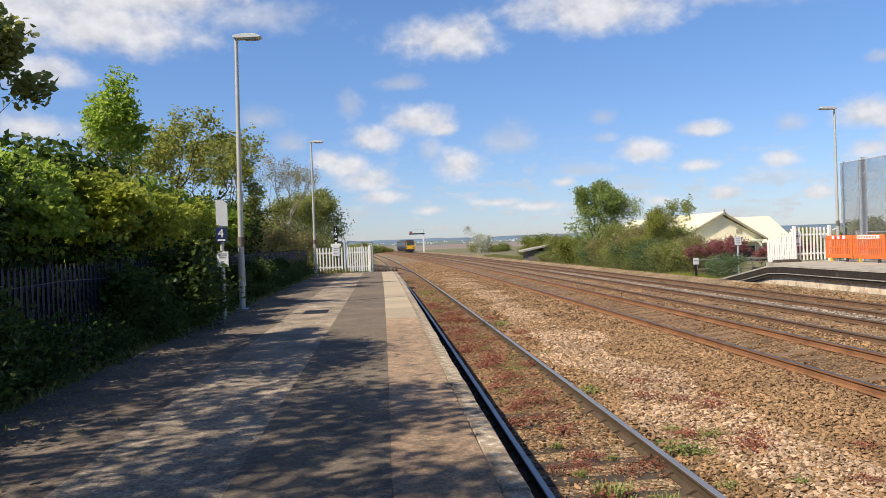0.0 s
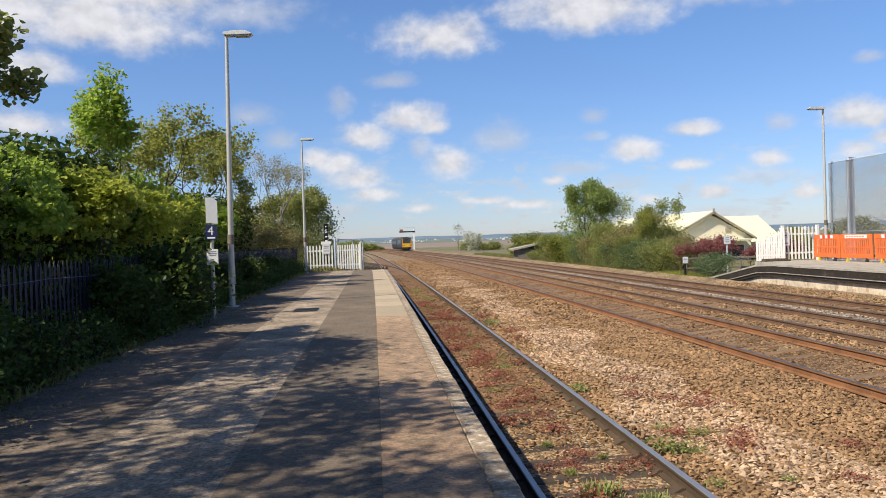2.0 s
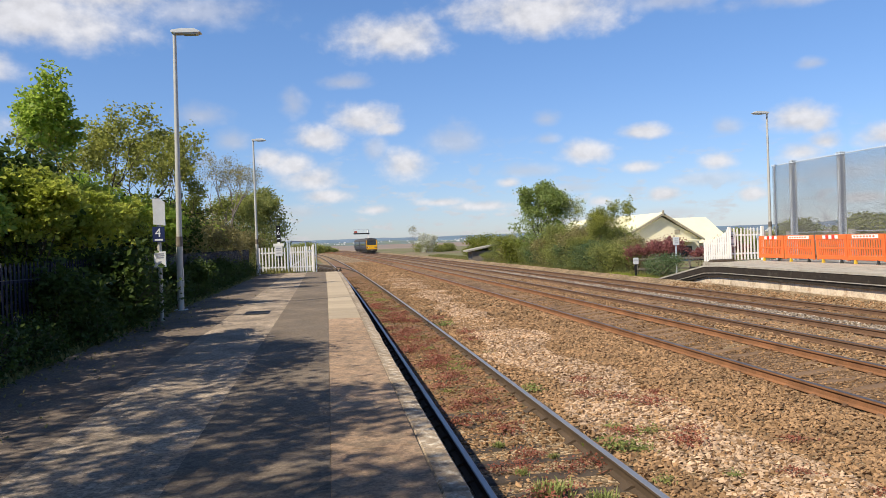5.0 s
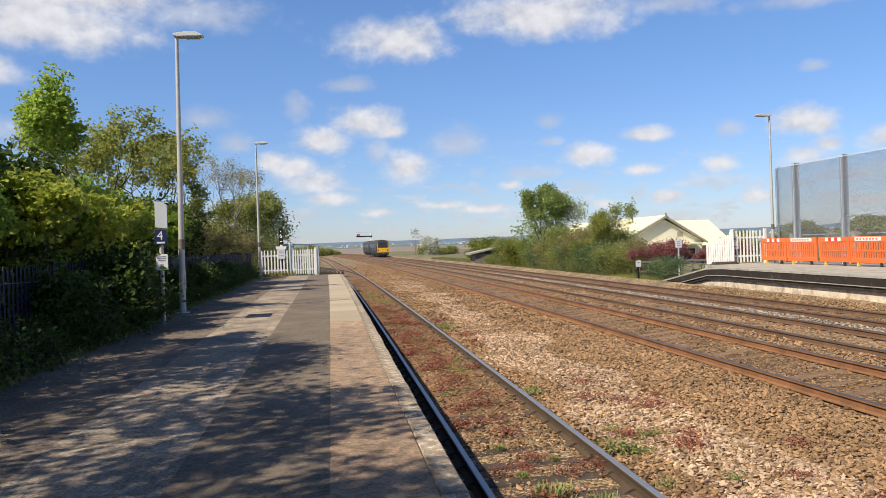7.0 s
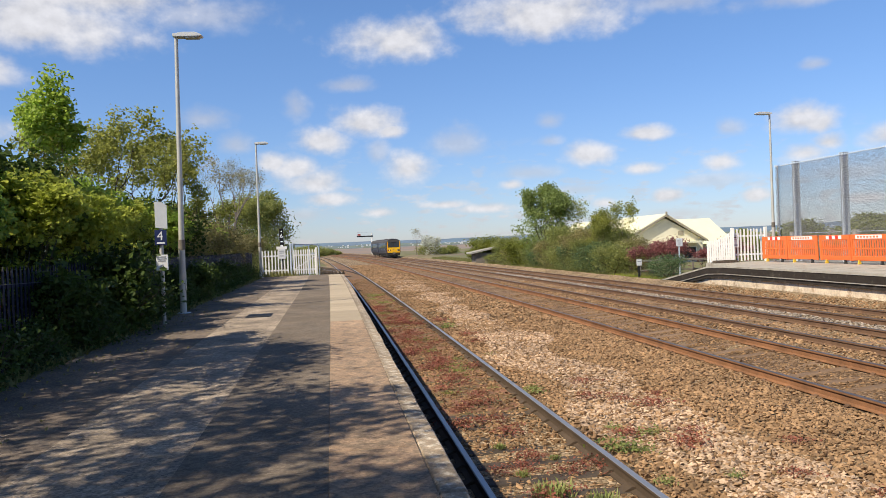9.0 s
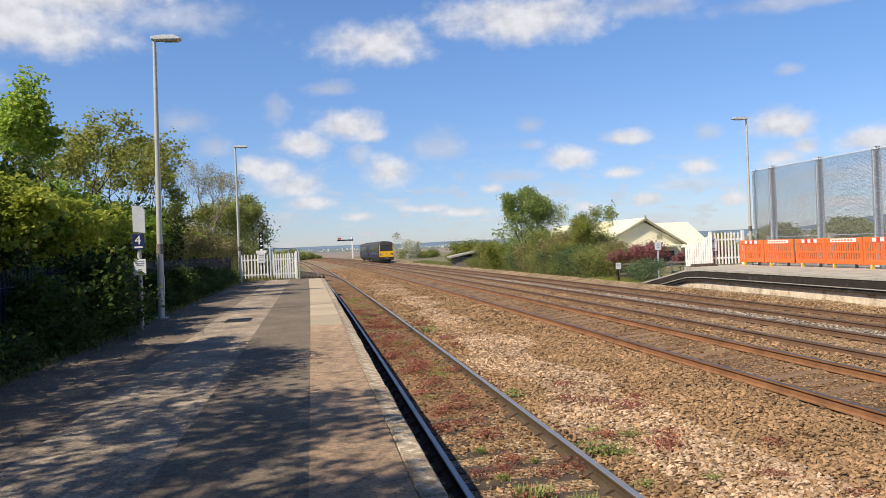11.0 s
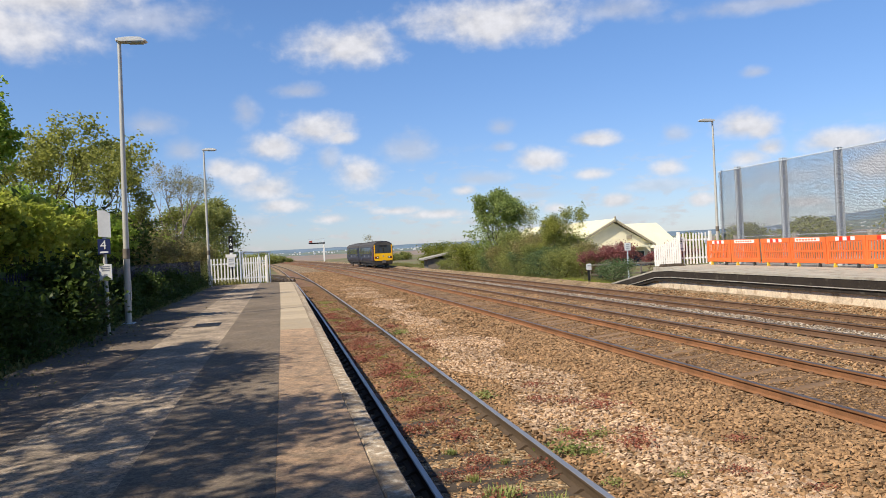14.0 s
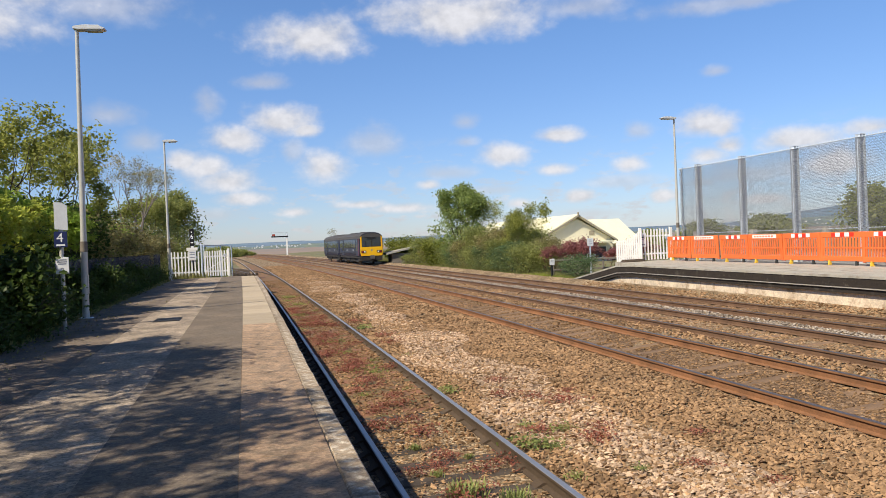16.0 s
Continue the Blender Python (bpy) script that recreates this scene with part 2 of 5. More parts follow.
M_ASPHALT = material("asphalt", (0.172, 0.134, 0.1), 0.9, chips=0.25, var=0.32, scale=0.9, fine=28, bump=0.7, spots=(0.145, 0.118, 0.092), wear=0.52)
M_ASPHALT_OLD = material("old_asphalt", (0.33, 0.262, 0.2), 0.9, chips=0.35, var=0.4, scale=1.3, fine=26, bump=0.8, spots=(0.225, 0.182, 0.142))
M_SLAB = material("slab", (0.37, 0.25, 0.165), 0.9, chips=0.2, var=0.3, scale=3.2, fine=30, bump=0.6, obrand=0.22, spots=(0.240, 0.176, 0.124))
M_SLAB_PALE = material("pale_slab", (0.41, 0.335, 0.245), 0.9, var=0.14, scale=2.2, fine=45, bump=0.3, obrand=0.12)
M_COPING = material("coping", (0.285, 0.22, 0.158), 0.9, var=0.4, scale=7, fine=40, bump=0.7, spots=(0.52, 0.46, 0.38), wear=0.55, obrand=0.2)
# Near-black brick tone of the near platform body.
M_BRICKDARK = material("dark_brick", (0.05, 0.045, 0.042), 0.95, var=0.4, scale=2, fine=30, bump=0.5)
M_CONC = material("concrete", (0.400, 0.370, 0.320), 0.9, var=0.2, scale=1.2, fine=40, bump=0.3, spots=(0.270, 0.240, 0.200), wear=0.56)
M_RENDER = material("stained_render", (0.70, 0.575, 0.43), 0.9, var=0.3, scale=1.9, fine=22, bump=0.5, spots=(0.40, 0.27, 0.17), wear=0.56)
# Near-black with greyer blotches, for the bands below the far coping.
M_DARKEDGE = material("dark_edge", (0.03, 0.023, 0.018), 0.85, var=0.4, scale=2, fine=30, bump=0.3, spots=(0.09, 0.078, 0.065), wear=0.62)
M_BALLAST = ballast_material("ballast", (0.2, 0.132, 0.074), (0.33, 0.235, 0.14), (0.48, 0.36, 0.24), 19.0)
M_STONE = material("stone", (0.3, 0.186, 0.102), 0.9, var=0.35, scale=0.8, fine=50, bump=0.2, island=0.38, spec=0.25)
M_STONE_DARK = material("dusty_stone", (0.25, 0.152, 0.08), 0.9, var=0.35, scale=0.8, fine=50, bump=0.2, island=0.4, spec=0.2)
M_DUST = ballast_material("brake_dust", (0.13, 0.078, 0.044), (0.23, 0.142, 0.08), (0.35, 0.23, 0.14), 19.0)
M_FINES = ballast_material("tan_fines", (0.19, 0.125, 0.073), (0.32, 0.22, 0.133), (0.46, 0.34, 0.22), 19.0)
M_STONE_GREY = material("grey_stone", (0.335, 0.28, 0.23), 0.9, var=0.3, scale=0.8, fine=50, bump=0.2, island=0.4, spec=0.25)
M_STONE_PALE = material("pale_stone", (0.45, 0.32, 0.222), 0.9, var=0.3, scale=0.8, fine=50, bump=0.2, island=0.4, spec=0.25)
M_RUST = material("rusty_rail", (0.235, 0.112, 0.053), 0.85, var=0.35, scale=2, fine=60, bump=0.2)
M_RUST_BROWN = material("brown_rail", (0.15, 0.085, 0.05), 0.85, var=0.35, scale=2, fine=60, bump=0.2)
M_RUST_DARK = material("grimy_rail", (0.085, 0.058, 0.038), 0.85, var=0.3, scale=2, fine=60, bump=0.2)
M_SOIL = material("rusty_soil", (0.23, 0.11, 0.066), 0.95, var=0.35, scale=1.6, fine=28, bump=0.7, spots=(0.125, 0.105, 0.05), wear=0.5)
M_TARMAC_DARK = material("dark_tarmac", (0.185, 0.142, 0.108), 0.9, chips=0.28, var=0.36, scale=1.1, fine=28, bump=0.7, spots=(0.125, 0.102, 0.085))
M_WIRE = material("fence_wire", (0.13, 0.135, 0.15), 0.5, 0.3, var=0.1, bump=0)
M_RAILTOP = material("worn_steel", (0.33, 0.335, 0.36), 0.4, 0.6, var=0.12, scale=2, fine=60, bump=0.03)
M_RAILTOP_DULL = material("dull_steel", (0.16, 0.13, 0.12), 0.42, 0.6, var=0.2, scale=2, fine=60, bump=0.03)
M_SLEEPER = material("sleeper_wood", (0.066, 0.05, 0.038), 0.9, var=0.35, scale=3, fine=35, bump=0.5, obrand=0.25)
M_SLEEPER_C = material("sleeper_concrete", (0.2, 0.128, 0.08), 0.9, var=0.3, scale=3, fine=40, bump=0.3, obrand=0.12)
M_GRASSLAND = material("grassland", (0.14, 0.145, 0.06), 0.95, var=0.3, scale=0.02, fine=0.4, bump=0.2, spots=(0.19, 0.15, 0.1), wear=0.5)
M_MUD = material("mudflat", (0.27, 0.2, 0.155), 0.75, var=0.15, scale=0.004, fine=0.03, bump=0, spots=(0.22, 0.19, 0.17))
M_WATER = material("estuary_water", (0.16, 0.18, 0.21), 0.5, var=0.1, scale=0.01, fine=0.1, bump=0)
# Distance haze is put into the blue of the hill colours.
M_HILL = material("hazed_far_hill", (0.135, 0.185, 0.255), 1.0, var=0.2, scale=0.004, fine=0.02, bump=0, spots=(0.13, 0.2, 0.27))
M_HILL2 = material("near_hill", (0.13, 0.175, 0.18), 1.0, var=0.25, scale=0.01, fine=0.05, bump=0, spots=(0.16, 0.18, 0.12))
M_TOWN = material("town_walls", (0.62, 0.62, 0.62), 0.9, var=0.1, island=0.3, bump=0)
M_GALV = material("galvanised", (0.56, 0.62, 0.69), 0.45, 0.12, var=0.12, scale=4, fine=60, bump=0.05)
M_POLE = material("pole_paint", (0.5, 0.49, 0.45), 0.5, 0.2, var=0.12, scale=4, fine=50, bump=0.05)
M_LAMPHEAD = material("lamp_casing", (0.62, 0.62, 0.6), 0.4, 0.1, var=0.1, scale=8, fine=50, bump=0.02)
M_LENS = material("lamp_lens", (0.45, 0.44, 0.4), 0.2, 0, var=0.1, bump=0)
M_WHITE = material("white_paint", (0.86, 0.845, 0.81), 0.6, var=0.05, scale=3, fine=40, bump=0.08, spots=(0.66, 0.63, 0.57), wear=0.66)
M_SIGNW = material("sign_white", (0.72, 0.73, 0.74), 0.45, var=0.05, bump=0)
M_SIGNGREY = material("sign_back", (0.56, 0.58, 0.62), 0.5, var=0.08, scale=6, bump=0)
M_NAVY = material("navy_panel", (0.018, 0.028, 0.10), 0.4, var=0.1, bump=0)
M_BAR = material("print_grey", (0.25, 0.27, 0.33), 0.6, var=0.1, bump=0)
M_BLACK = material("black_paint", (0.015, 0.015, 0.016), 0.5, var=0.2, bump=0.05)
M_FENCE = material("fence_blue", (0.006, 0.008, 0.026), 0.6, var=0.3, scale=4, fine=40, bump=0.1)
M_ORANGE = material("orange_plastic", (0.8, 0.165, 0.04), 0.5, var=0.1, scale=3, fine=30, bump=0.05, obrand=0.08)
M_RED = material("red_reflector", (0.75, 0.04, 0.02), 0.35, var=0.05, bump=0)
M_SIGNALBOX = material("signal_box_paint", (0.34, 0.07, 0.05), 0.6, var=0.1, bump=0)
M_WHITER = material("white_reflector", (0.85, 0.85, 0.83), 0.35, var=0.05, bump=0)
M_RUBBER = material("rubber", (0.045, 0.045, 0.045), 0.8, var=0.2, bump=0.1)
M_YELLOWFOOT = material("yellow_foot", (0.8, 0.5, 0.05), 0.6, var=0.1, bump=0)
M_CREAM = material("cream_wall", (0.754, 0.699, 0.534), 0.85, var=0.07, scale=1.5, fine=20, bump=0.1)
M_CREAMROOF = material("cream_roof", (0.773, 0.736, 0.534), 0.75, var=0.08, scale=1.0, fine=12, bump=0.15)
M_BARGE = material("barge_board", (0.33, 0.29, 0.22), 0.8, var=0.1, bump=0)
M_FELT = material("felt_roof", (0.33, 0.31, 0.28), 0.9, var=0.2, bump=0.1)
M_BARK = material("bark", (0.095, 0.075, 0.055), 0.95, var=0.35, scale=4, fine=30, bump=0.6)
M_BARK_PALE = material("pale_bark", (0.17, 0.145, 0.12), 0.95, var=0.3, scale=4, fine=30, bump=0.5)
M_COVER = material("iron_cover", (0.03, 0.028, 0.027), 0.6, 0.4, var=0.2, fine=60, bump=0.3)
M_TYELLOW = material("train_yellow", (0.85, 0.46, 0.01), 0.4, var=0.05, scale=1, fine=10, bump=0)
M_TBLUE = material("train_blue", (0.009, 0.011, 0.03), 0.4, var=0.15, scale=1, fine=8, bump=0)
M_TROOF = material("train_roof", (0.065, 0.06, 0.058), 0.7, var=0.2, scale=1, fine=8, bump=0.05)
M_TGLASS = glass_material("train_glass")
M_TUNDER = material("train_underframe", (0.03, 0.027, 0.025), 0.8, var=0.3, scale=2, fine=20, bump=0.1)
M_TPANEL = material("train_panel", (0.028, 0.03, 0.055), 0.4, var=0.1, bump=0)
M_STEEL = material("wheel_steel", (0.2, 0.18, 0.17), 0.4, 0.7, var=0.1, bump=0)
M_PLUM = material("plum_paint", (0.1, 0.035, 0.055), 0.45, var=0.1, bump=0)

L_MAPLE = leaf_material("leaf_maple", (0.17, 0.27, 0.035), (0.52, 0.64, 0.12), 0.6)
L_YELLOW = leaf_material("leaf_yellow", (0.25, 0.31, 0.04), (0.58, 0.61, 0.115), 0.62)
# Dark greens; on elder and back hedge the darkness stands in for shade.
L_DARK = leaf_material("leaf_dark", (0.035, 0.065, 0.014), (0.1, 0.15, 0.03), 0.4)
L_HAW = leaf_material("leaf_thorn", (0.19, 0.21, 0.045), (0.48, 0.49, 0.13), 0.58)
L_BROWN = leaf_material("leaf_brown", (0.185, 0.16, 0.065), (0.42, 0.375, 0.16), 0.4)
L_GREEN = leaf_material("leaf_green", (0.165, 0.23, 0.06), (0.43, 0.5, 0.18), 0.58)
L_OLIVE = leaf_material("leaf_olive", (0.18, 0.215, 0.06), (0.46, 0.47, 0.16), 0.55)
L_GORSE = leaf_material("leaf_gorse", (0.12, 0.15, 0.025), (0.3, 0.31, 0.05), 0.4)
L_RED = leaf_material("leaf_red", (0.15, 0.055, 0.055), (0.42, 0.165, 0.16), 0.4)
L_BROOM = leaf_material("leaf_broom", (0.07, 0.12, 0.05), (0.2, 0.275, 0.12), 0.4)
L_WEEDRED = leaf_material("weed_red", (0.19, 0.065, 0.045), (0.37, 0.135, 0.09), 0.25)
L_BLOSSOM = leaf_material("blossom", (0.4, 0.42, 0.3), (0.75, 0.74, 0.66), 0.3)
L_DRYGRASS = leaf_material("dry_grass", (0.14, 0.14, 0.05), (0.36, 0.34, 0.12), 0.4)
L_GRASS = leaf_material("grass", (0.14, 0.18, 0.05), (0.36, 0.39, 0.13), 0.35)

# ---- building helpers ----
def curve(y):
    """Sideways drift of the line, which bends gently to the left into the distance."""
    return -max(0.0, y - 10.0) ** 2 / 6800.0


def finish(name, bm, mats, smooth=False):
    me = bpy.data.meshes.new(name)
    bm.normal_update()
    bm.to_mesh(me)
    bm.free()
    for m in (mats if isinstance(mats, (list, tuple)) else [mats]):
        me.materials.append(m)
    if smooth:
        for p in me.polygons:
            p.use_smooth = len(p.vertices) <= 4
    return me


def part(name, bm, mat, parent=None, label="", at=None, smooth=False):
    """Links a bmesh as one mesh object under a thing or part."""
    ob = new(name, finish(name, bm, mat, smooth))
    if parent:
        ob.parent = parent
    if at is not None:
        ob.matrix_basis = at
    if label:
        ob["label"] = label
    return ob


def piece(name, me, parent, m):
    """An object of its own on shared mesh data."""
    ob = new(name, me)
    ob.parent = parent
    ob.matrix_basis = m
    return ob


def thing(name, label, category, at=None, group="", kind=""):
    ob = new(name)
    if at is not None:
        ob.matrix_basis = at
    return tagged(ob, label, category, group, kind)


def box(x0, y0, z0, x1, y1, z1, bevel=0.0, bm=None, mi=0):
    bm = bm or bmesh.new()
    r = bmesh.ops.create_cube(bm, size=1.0)
    bmesh.ops.scale(bm, vec=(x1 - x0, y1 - y0, z1 - z0), verts=r["verts"])
    bmesh.ops.translate(bm, vec=((x0 + x1) / 2, (y0 + y1) / 2, (z0 + z1) / 2), verts=r["verts"])
    faces = {f for v in r["verts"] for f in v.link_faces}
    for f in faces:
        f.material_index = mi
    if bevel:
        edges = list({e for v in r["verts"] for e in v.link_edges})
        bmesh.ops.bevel(bm, geom=edges, offset=bevel, segments=1, affect='EDGES')
    return bm


def tube(p0, p1, r0, r1=None, seg=10, bm=None, caps=True):
    bm = bm or bmesh.new()
    p0, p1 = Vector(p0), Vector(p1)
    d = p1 - p0
    q = d.to_track_quat('Z', 'Y').to_matrix().to_4x4()
    bmesh.ops.create_cone(bm, cap_ends=caps, segments=seg, radius1=r0, radius2=r0 if r1 is None else r1, depth=d.length,
                          matrix=Matrix.Translation((p0 + p1) / 2) @ q)
    return bm


def prism(pts, y0, y1, bm=None, mi=0):
    """A profile in x, z pushed from y0 to y1."""
    bm = bm or bmesh.new()
    a = [bm.verts.new((x, y0, z)) for x, z in pts]
    b = [bm.verts.new((x, y1, z)) for x, z in pts]
    fs = [bm.faces.new(a), bm.faces.new(b[::-1])]
    for i in range(len(pts)):
        j = (i + 1) % len(pts)
        fs.append(bm.faces.new((a[j], a[i], b[i], b[j])))
    for f in fs:
        f.material_index = mi
    bmesh.ops.recalc_face_normals(bm, faces=fs)
    return bm


def sweep(profile, line, bm=None, mi=None):
    """A profile in x, z carried along points of the line (x, y, z)."""
    bm = bm or bmesh.new()
    rings = [[bm.verts.new((x + px, y, z + pz)) for px, pz in profile] for x, y, z in line]
    n = len(profile)
    for a, b in zip(rings, rings[1:]):
        for i in range(n):
            j = (i + 1) % n
            f = bm.faces.new((a[i], a[j], b[j], b[i]))
            if mi:
                f.material_index = mi[i]
    bm.faces.new(rings[0]), bm.faces.new(rings[-1][::-1])
    bmesh.ops.recalc_face_normals(bm, faces=bm.faces[:])
    return bm


def sheet(rows, name, mat, label, category, kind="structure"):
    """A ground strip from rows of points, one row for each step along the line."""
    bm = bmesh.new()
    vs = [[bm.verts.new(p) for p in r] for r in rows]
    for a, b in zip(vs, vs[1:]):
        for i in range(len(a) - 1):
            bm.faces.new((a[i], a[i + 1], b[i + 1], b[i]))
    bmesh.ops.recalc_face_normals(bm, faces=bm.faces[:])
    if sum(f.normal.z for f in bm.faces) < 0:
        bmesh.ops.reverse_faces(bm, faces=bm.faces[:])
    return tagged(part(name, bm, mat), label, category, kind=kind)


def steps(a, b, first, growth=1.0):
    out, d = [a], first
    while out[-1] + d < b:
        out.append(out[-1] + d)
        d *= growth
    return out + [b]


# ---- ground, far shore ----
Z_BED = -1.10     # top of the ballast
Z_RAIL = -0.92    # top of the rails


def ground_height(x, y):
    lump = noise.noise((x * 0.05, y * 0.05, 0.3)) * 0.25
    z = -1.35
    if x > 17.0 and y > 30:
        z = -1.0 + lump * 0.5
    if x < -3.5:
        z = -1.3 + 1.22 * min(1, max(0, (-3.5 - x) / 0.2)) if y < 44 else -1.25
    far = max(0.0, y - 320)
    return z + (lump if y > 60 else lump * 0.2) - min(2.5, far * 0.02)


XS = [-4000, -2000, -900, -400, -160, -60, -30, -16, -9, -6, -4.5, -3.72, -3.5, -2, 2, 9, 16, 17, 19, 23, 30, 45, 80, 160, 300, 520, 900, 2000, 4000]
YS = [-60, -30, -14, -6] + [i * 4.0 for i in range(0, 25)] + [110, 130, 160, 200, 250, 300, 340, 420, 520]
sheet([[(x, y, ground_height(x, y)) for x in XS] for y in YS], "ground", M_GRASSLAND, "rough grassland and earth round the line", "ground")
sheet([[(x, y, -3.6 - (y - 520) * 0.0003) for x in XS] for y in (518, 900, 1500, 2000, 2750)], "mudflat", M_MUD, "brown tidal mudflats of the estuary", "mudflat")
sheet([[(x, y, -4.0) for x in XS] for y in (2700, 2900, 3300, 4600)], "water", M_WATER, "pale blue estuary water below the hills", "water")


def hills(name, dist, top, seed, mat, label):
    bm = bmesh.new()
    n = 150
    prev = None
    for i in range(n + 1):
        a = radians(-60 + 130 * i / n)
        x, y = math.sin(a) * dist, math.cos(a) * dist
        deg = math.degrees(a)
        h = top(deg) + 9 * noise.noise((deg * 0.22, seed, 0)) + 3 * noise.noise((deg * 1.3, seed, 4))
        ring = [bm.verts.new((x * s, y * s, z)) for s, z in ((0.93, -5), (0.97, h * 0.55), (1.0, h), (1.05, h * 0.5), (1.1, -5))]
        if prev:
            for p in range(4):
                bm.faces.new((prev[p], ring[p], ring[p + 1], prev[p + 1]))
        prev = ring
    bmesh.ops.recalc_face_normals(bm, faces=bm.faces[:])
    return tagged(part(name, bm, mat, smooth=True), label, "hills", kind="structure")


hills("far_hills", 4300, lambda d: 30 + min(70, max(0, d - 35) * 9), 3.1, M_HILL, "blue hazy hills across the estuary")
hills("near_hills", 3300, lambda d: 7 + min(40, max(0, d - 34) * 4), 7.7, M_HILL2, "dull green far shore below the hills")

rng = random.Random(11)
town = bmesh.new()
for i in range(260):
    a = radians(rng.uniform(-1, 52))
    d = rng.uniform(2950, 3070)
    k = 0.55 if a > radians(33) else 1.0
    w, h, z = rng.uniform(3, 6.5) * k, rng.uniform(2.0, 3.6) * k, rng.uniform(-2, 8 + max(0, math.degrees(a) - 34) * 2)
    x, y = math.sin(a) * d, math.cos(a) * d
    box(x - w / 2, y - 5, z, x + w / 2, y + 5, z + h, bm=town)
    prism([(x - w / 2, z + h), (x + w / 2, z + h), (x, z + h + 1.2)], y - 5, y + 5, bm=town)
tagged(part("far_town", town, M_TOWN), "pale scattered houses on the far shore", "town", kind="stuff")

# ---- near platform ----
EDGE = 0.80       # platform edge
platform = thing("platform", "tarmac station platform with pale slabs along its edge", "platform", kind="structure")


def plat_strip(name, xa, xb, z, mat, label, y0=-12.0, y1=42.0, zlow=-0.06):
    bm = bmesh.new()
    prev = None
    for y in steps(y0, y1, 2.0):
        c = curve(y)
        wob = 0.02 * noise.noise((y * 0.6, xa, 1))
        ring = [bm.verts.new(p) for p in ((xa + c + (wob if xa < -2 else 0), y, zlow), (xa + c + (wob if xa < -2 else 0), y, z), (xb + c, y, z), (xb + c, y, zlow))]
        if prev:
            for p in range(3):
                bm.faces.new((prev[p], ring[p], ring[p + 1], prev[p + 1]))
        else:
            bm.faces.new(ring)
        prev = ring
    bm.faces.new(prev)
    bmesh.ops.recalc_face_normals(bm, faces=bm.faces[:])
    return part(name, bm, mat, platform, label)


plat_strip("back_surface", -3.62, -2.1, -0.003, M_TARMAC_DARK, "dull dark tarmac")
plat_strip("old_surface", -2.1, -1.0, 0.0, M_ASPHALT_OLD, "worn pale grey tarmac")
plat_strip("new_surface", -1.0, -0.0, 0.004, M_ASPHALT, "darker grey tarmac strip")
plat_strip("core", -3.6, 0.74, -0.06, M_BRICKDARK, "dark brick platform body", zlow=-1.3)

# ---- tracks ----
RAIL = [(-0.07, -0.159), (0.07, -0.159), (0.07, -0.148), (0.012, -0.13), (0.012, -0.045), (0.036, -0.035), (0.036, -0.008), (0.028, 0.0),
        (-0.028, 0.0), (-0.036, -0.008), (-0.036, -0.035), (-0.012, -0.045), (-0.012, -0.13), (-0.07, -0.148)]
RAIL_MI = [0, 0, 0, 0, 0, 0, 1, 1, 1, 0, 0, 0, 0, 0]


def track_line(x, z, y0, y1):
    return [(x + curve(y), y, z) for y in steps(y0, y1, 4.0, 1.03)]


def sleeper_mesh(mat, h=0.12):
    return finish("sleeper", box(-1.27, -0.125, -h, 1.27, 0.125, 0, 0.02), mat)


SLEEPER_W, SLEEPER_C = sleeper_mesh(M_SLEEPER), sleeper_mesh(M_SLEEPER_C)
CHAIR = finish("rail_chair", prism([(-0.17, 0), (0.17, 0), (0.1, 0.035), (0.05, 0.06), (-0.05, 0.06), (-0.1, 0.035)], -0.08, 0.08), M_RUST_DARK)


CLIP = finish("rail_clip", prism([(-0.04, -0.02), (0.04, -0.02), (0.03, 0.0), (0.0, 0.018), (-0.03, 0.0)], -0.04, 0.04), M_RUST_BROWN)


def track(label, xl, xr, top, sleepers, y_end, sunk, zl=Z_RAIL, zr=Z_RAIL, side=M_RUST):
    t = thing("railway_track", label, "railway track", group="railway tracks", kind="structure")
    for x, z in ((xl, zl), (xr, zr)):
        part("rail", sweep(RAIL, track_line(x, z, -14, 330), mi=RAIL_MI), [side, top], t)
    y, i = -6.0 + xl * 0.05, 0
    xm = (xl + xr) / 2
    tilt = math.degrees(math.atan2(zr - zl, xr - xl))
    while y < y_end:
        c = curve(y)
        z = (zl + zr) / 2 - 0.162 - sunk + 0.012 * rng.uniform(-1, 1)
        piece("sleeper", sleepers, t, pose(xm + c, y, z, 0, -tilt, rng.uniform(-1, 1)))
        if y < 40 and sleepers is SLEEPER_W:
            for x, zz in ((xl, zl), (xr, zr)):
                piece("rail_chair", CHAIR, t, pose(x + c, y, zz - 0.17))
        if y < 34 and sleepers is SLEEPER_C:
            for x, zz in ((xl, zl), (xr, zr)):
                for k in (-1, 1):
                    piece("rail_clip", CLIP, t, pose(x + c + k * 0.085, y, zz - 0.15))
        y += (0.60 if sleepers is SLEEPER_W else 0.70) + rng.uniform(-0.02, 0.02)
        i += 1
    return t


track("platform track with worn bright rails on old timber sleepers", 1.46, 2.96, M_RAILTOP, SLEEPER_W, 60, 0.0, side=M_RUST_DARK)
track("rusty main line track on dusty sleepers", 7.32, 8.82, M_RAILTOP_DULL, SLEEPER_C, 85, 0.0, -0.92, -0.80)
track("rusty main line track on dusty sleepers", 10.65, 12.15, M_RAILTOP_DULL, SLEEPER_C, 85, 0.0, -0.92, -0.86, side=M_RUST_BROWN)
track("rusty track beside the far platform", 13.90, 15.40, M_RAILTOP_DULL, SLEEPER_C, 85, 0.0, side=M_RUST_BROWN)

